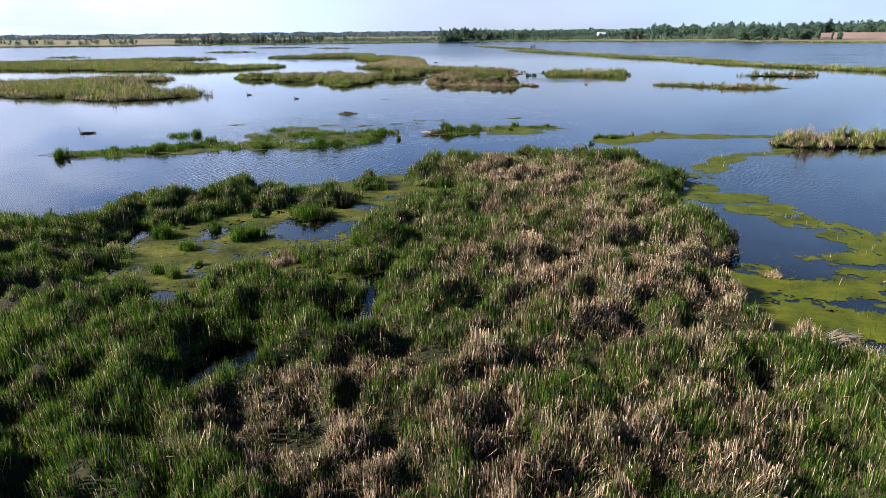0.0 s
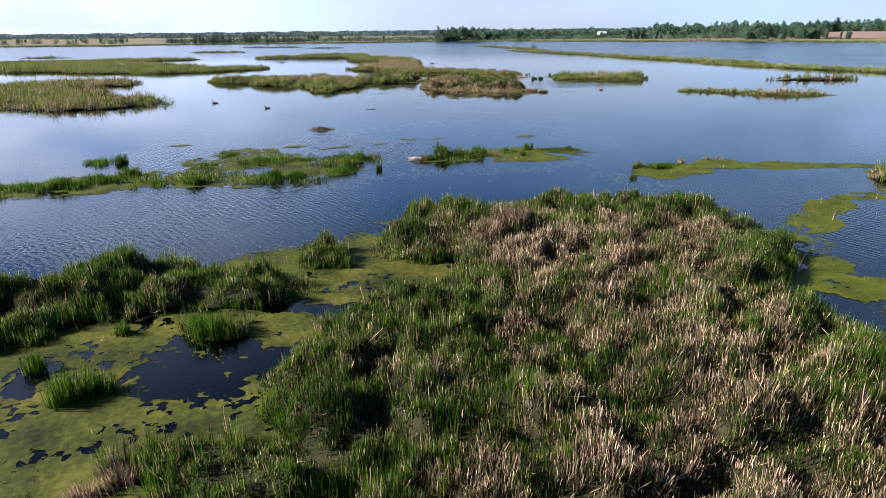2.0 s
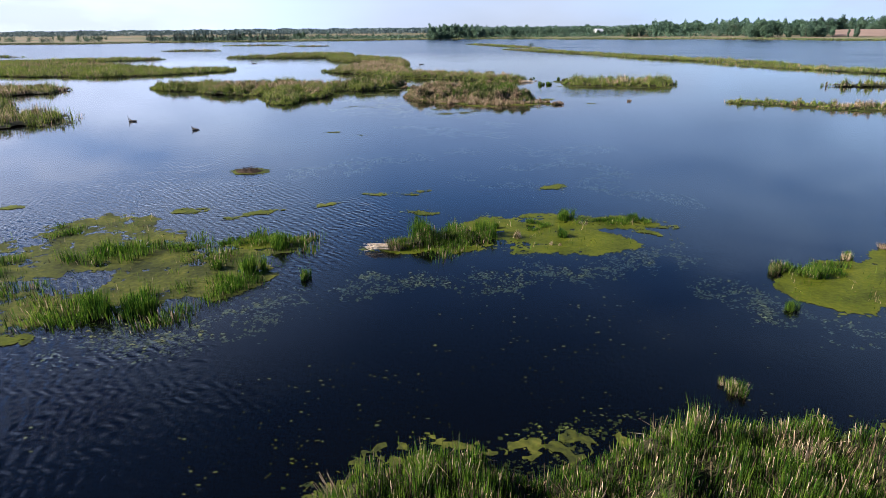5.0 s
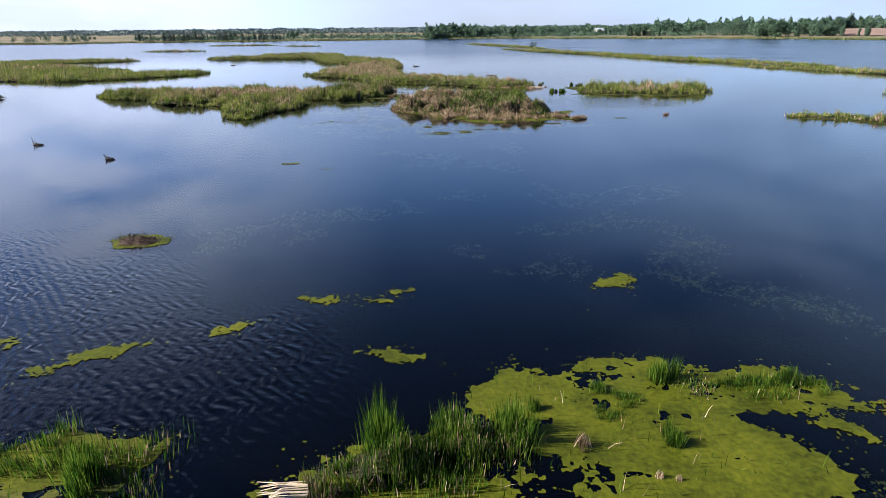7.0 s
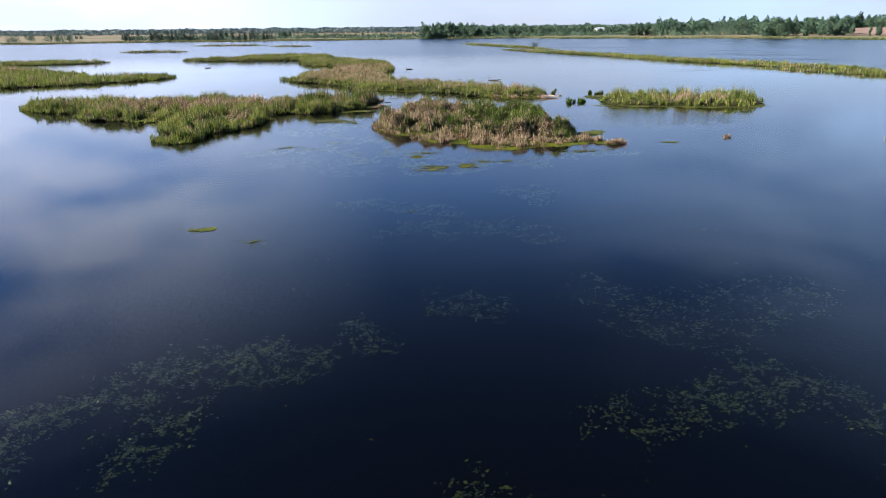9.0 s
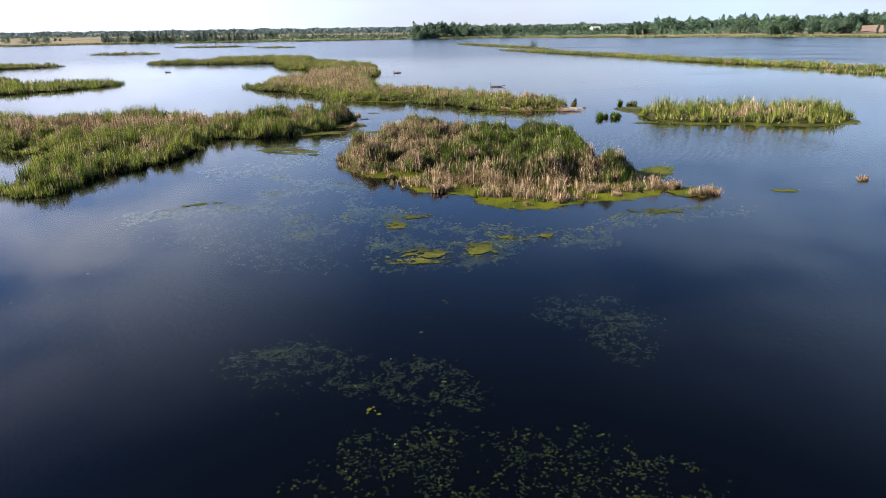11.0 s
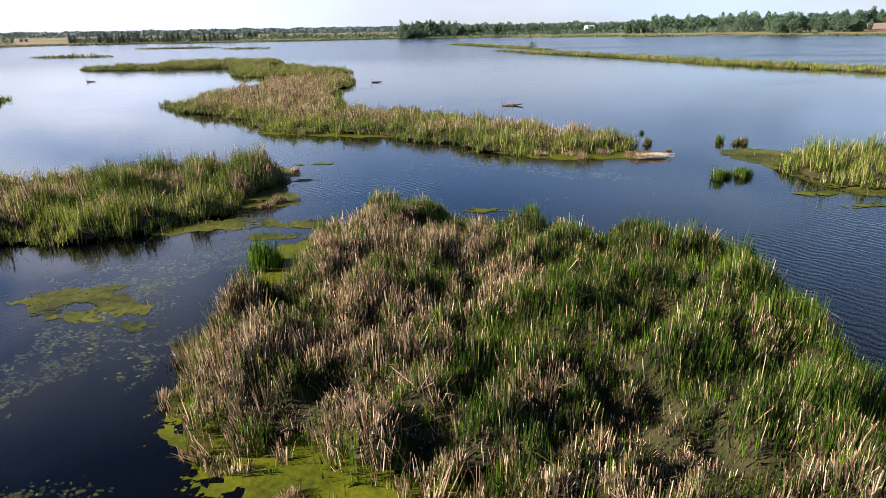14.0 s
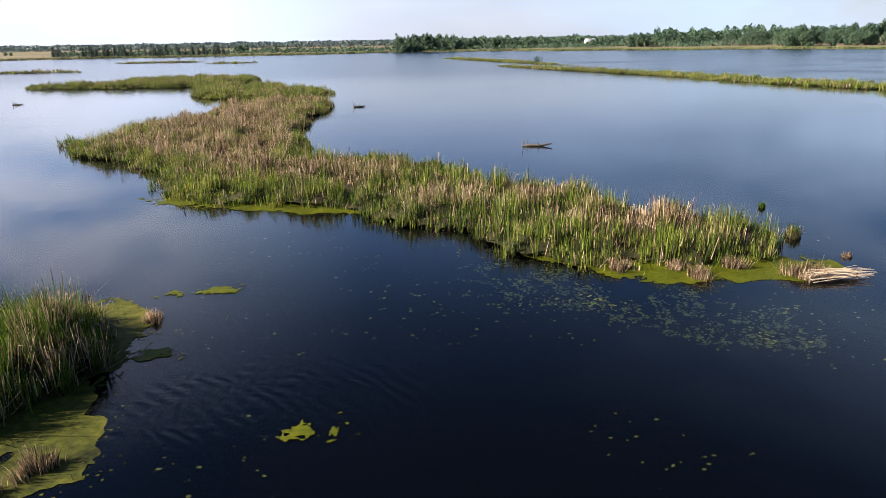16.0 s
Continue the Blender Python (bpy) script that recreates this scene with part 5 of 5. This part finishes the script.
def thicket(label, b0, b1, d0, d1, low, high, n, spray=(0.4, 1.1)):
    """Dense undergrowth at the foot of the trees, one mass of leaves."""
    b, d = rng.uniform(b0, b1, n), rng.uniform(d0, d1, n)
    top = low + (high - low) * (0.5 + 0.5 * value_noise(np.stack([b * 9, d * 0.03], 1), 0.5, 511)) * rng.uniform(0.6, 1, n)
    x, y = EAST + d * np.tan(np.radians(b)), NORTH + d
    g = np.array([ground_at(u, v) for u, v in zip(x, y)])
    c = np.stack([x, y, g + top * rng.random(n)], 1)
    u, w = rng.normal(0, 1, (n, 3)), rng.normal(0, 1, (n, 3))
    u, w = u / np.linalg.norm(u, axis=1)[:, None], w / np.linalg.norm(w, axis=1)[:, None]
    r = rng.uniform(*spray, n)[:, None]
    v = np.stack([c - u * r, c + w * r * 0.8, c + u * r, c - w * r * 0.8], 1)
    return link("thicket", mesh_of("thicket", v.reshape(-1, 3), np.arange(n * 4), np.arange(n) * 4, HAZED_LEAF), None, label, "thicket", "thickets", "stuff")


thicket("dark undergrowth under the conifers of the far shore", -25.5, -1.0, 560, 640, 1.5, 5.0, 5000)
thicket("green undergrowth under a grove on the far shore", -1.0, 3.6, 560, 610, 2.0, 7.0, 2600)
thicket("green undergrowth before the eastern woods", 3.4, 19.0, 580, 660, 0.8, 4.5, 4200)
thicket("dense undergrowth of the eastern woods", 19.0, 45.0, 520, 600, 2.0, 7.0, 7000)
thicket("dense green canopy behind the eastern shore", 3.4, 19.5, 730, 790, 6.0, 12.5, 16000, (0.5, 1.3))
thicket("tall green canopy of the eastern woods", 19.0, 47.0, 600, 650, 9.0, 17.0, 30000, (0.5, 1.4))
thicket("pale green canopy of a grove on the far shore", -1.0, 3.6, 590, 620, 7.0, 15.0, 6000, (0.5, 1.2))


def shore_reeds():
    """The belt of sedge where the lake meets the land."""
    n = 40000
    a = np.radians(rng.uniform(38, 140, n))
    k = 1.0 + np.abs(rng.normal(0, 0.012, n))
    rs = shore_radius(a) + 6 * np.sin(a * 23) + 4 * np.sin(a * 57 + 1)
    q = np.stack([rs * k * np.cos(a), rs * k * np.sin(a)], 1)
    return link("shore_sedge", blade_mesh("shore_sedge", q, rng.uniform(0.5, 1.5, n), 0.35, np.abs(rng.normal(0, 0.25, n)), SHORE_SEDGE, z=0.1), None, "belt of green sedge along the far shore", "sedge", "", "stuff")


shore_reeds()


def box(bm, x0, y0, z0, x1, y1, z1):
    v = [bm.verts.new(q) for q in ((x0, y0, z0), (x1, y0, z0), (x1, y1, z0), (x0, y1, z0), (x0, y0, z1), (x1, y0, z1), (x1, y1, z1), (x0, y1, z1))]
    for f in ((3, 2, 1, 0), (4, 5, 6, 7), (0, 1, 5, 4), (1, 2, 6, 5), (2, 3, 7, 6), (3, 0, 4, 7)):
        bm.faces.new([v[i] for i in f])


WHITE_PAINT = ground_material("white_paint", [(0.3, (0.62, 0.62, 0.60)), (0.7, (0.80, 0.80, 0.78))], 0.8, 0.6, 0.1)
SHEET_ROOF = ground_material("sheet_metal_roof", [(0.3, (0.50, 0.53, 0.56)), (0.7, (0.66, 0.68, 0.70))], 0.6, 0.4, 0.1)
DARK_DOOR = ground_material("dark_door", [(0.3, (0.05, 0.05, 0.05)), (0.7, (0.10, 0.09, 0.08))], 2.0, 0.6, 0.1)
SOIL = ground_material("ploughed_soil", [(0.3, (0.15, 0.105, 0.08)), (0.7, (0.23, 0.165, 0.125))], 0.08, 0.95, 0.4)


def barn(bearing, depth):
    x, y = along(bearing, depth)
    root = link("barn", None, None, "white farm barn with a grey metal roof", "barn")
    bm = bmesh.new()
    box(bm, -9, -5, -0.5, 9, 5, 5.5)
    for sx in (-9, 9):
        a, b, c = bm.verts.new((sx, -5, 5.5)), bm.verts.new((sx, 5, 5.5)), bm.verts.new((sx, 0, 9.2))
        bm.faces.new((a, b, c))
    part("wall", bm, WHITE_PAINT, root)
    for sy in (-1, 1):
        bm = bmesh.new()
        top = [bm.verts.new(q) for q in ((-9.6, sy * 5.6, 5.15), (9.6, sy * 5.6, 5.15), (9.6, 0, 9.35), (-9.6, 0, 9.35))]
        low = [bm.verts.new(v.co - Vector((0, 0, 0.15))) for v in top]
        bm.faces.new(top)
        bm.faces.new(low[::-1])
        for i in range(4):
            bm.faces.new((top[i], low[i], low[(i + 1) % 4], top[(i + 1) % 4]))
        part("roof", bm, SHEET_ROOF, root)
    bm = bmesh.new()
    box(bm, -2, -5.08, -0.3, 2, -4.95, 4)
    part("door", bm, DARK_DOOR, root)
    for wx in (-6.5, -4.2, 4.2, 6.5):
        bm = bmesh.new()
        box(bm, wx - 0.6, -5.06, 1.6, wx + 0.6, -4.95, 2.8)
        part("window", bm, DARK_DOOR, root)
    root.matrix_basis = pose(x, y, ground_at(x, y) + 1.2, 0, 0, 25) @ Matrix.Scale(0.55, 4)
    bm = bmesh.new()
    box(bm, -12, -8, -3, 12, 8, -0.45)
    part("yard", bm, MEADOW, root)


barn(14.4, 700)


def field_strip(label, b0, b1, d0, d1, z0, z1, mat):
    bm = bmesh.new()
    low, high = [], []
    for i in range(13):
        b = b0 + (b1 - b0) * i / 12
        for rows, d, z in ((low, d0, z0), (high, d1, z1)):
            x, y = along(b, d + 3 * math.sin(i * 1.7))
            rows.append(bm.verts.new((x, y, ground_at(x, y) + z + 0.25 * math.sin(i))))
    for i in range(12):
        bm.faces.new((low[i], low[i + 1], high[i + 1], high[i]))
    ob = part("field", bm, mat)
    return tagged(ob, label, "field", "", "structure")


field_strip("brown ploughed field sloping up to the woods", 33.0, 46.0, 455, 495, 0.2, 4.6, SOIL)
field_strip("dry straw-coloured field on the far shore", 17.0, 30.0, 560, 640, 0.2, 4.0, MEADOW)
plant(SHRUB[:1], 8.9, 284, 2.6, 4)
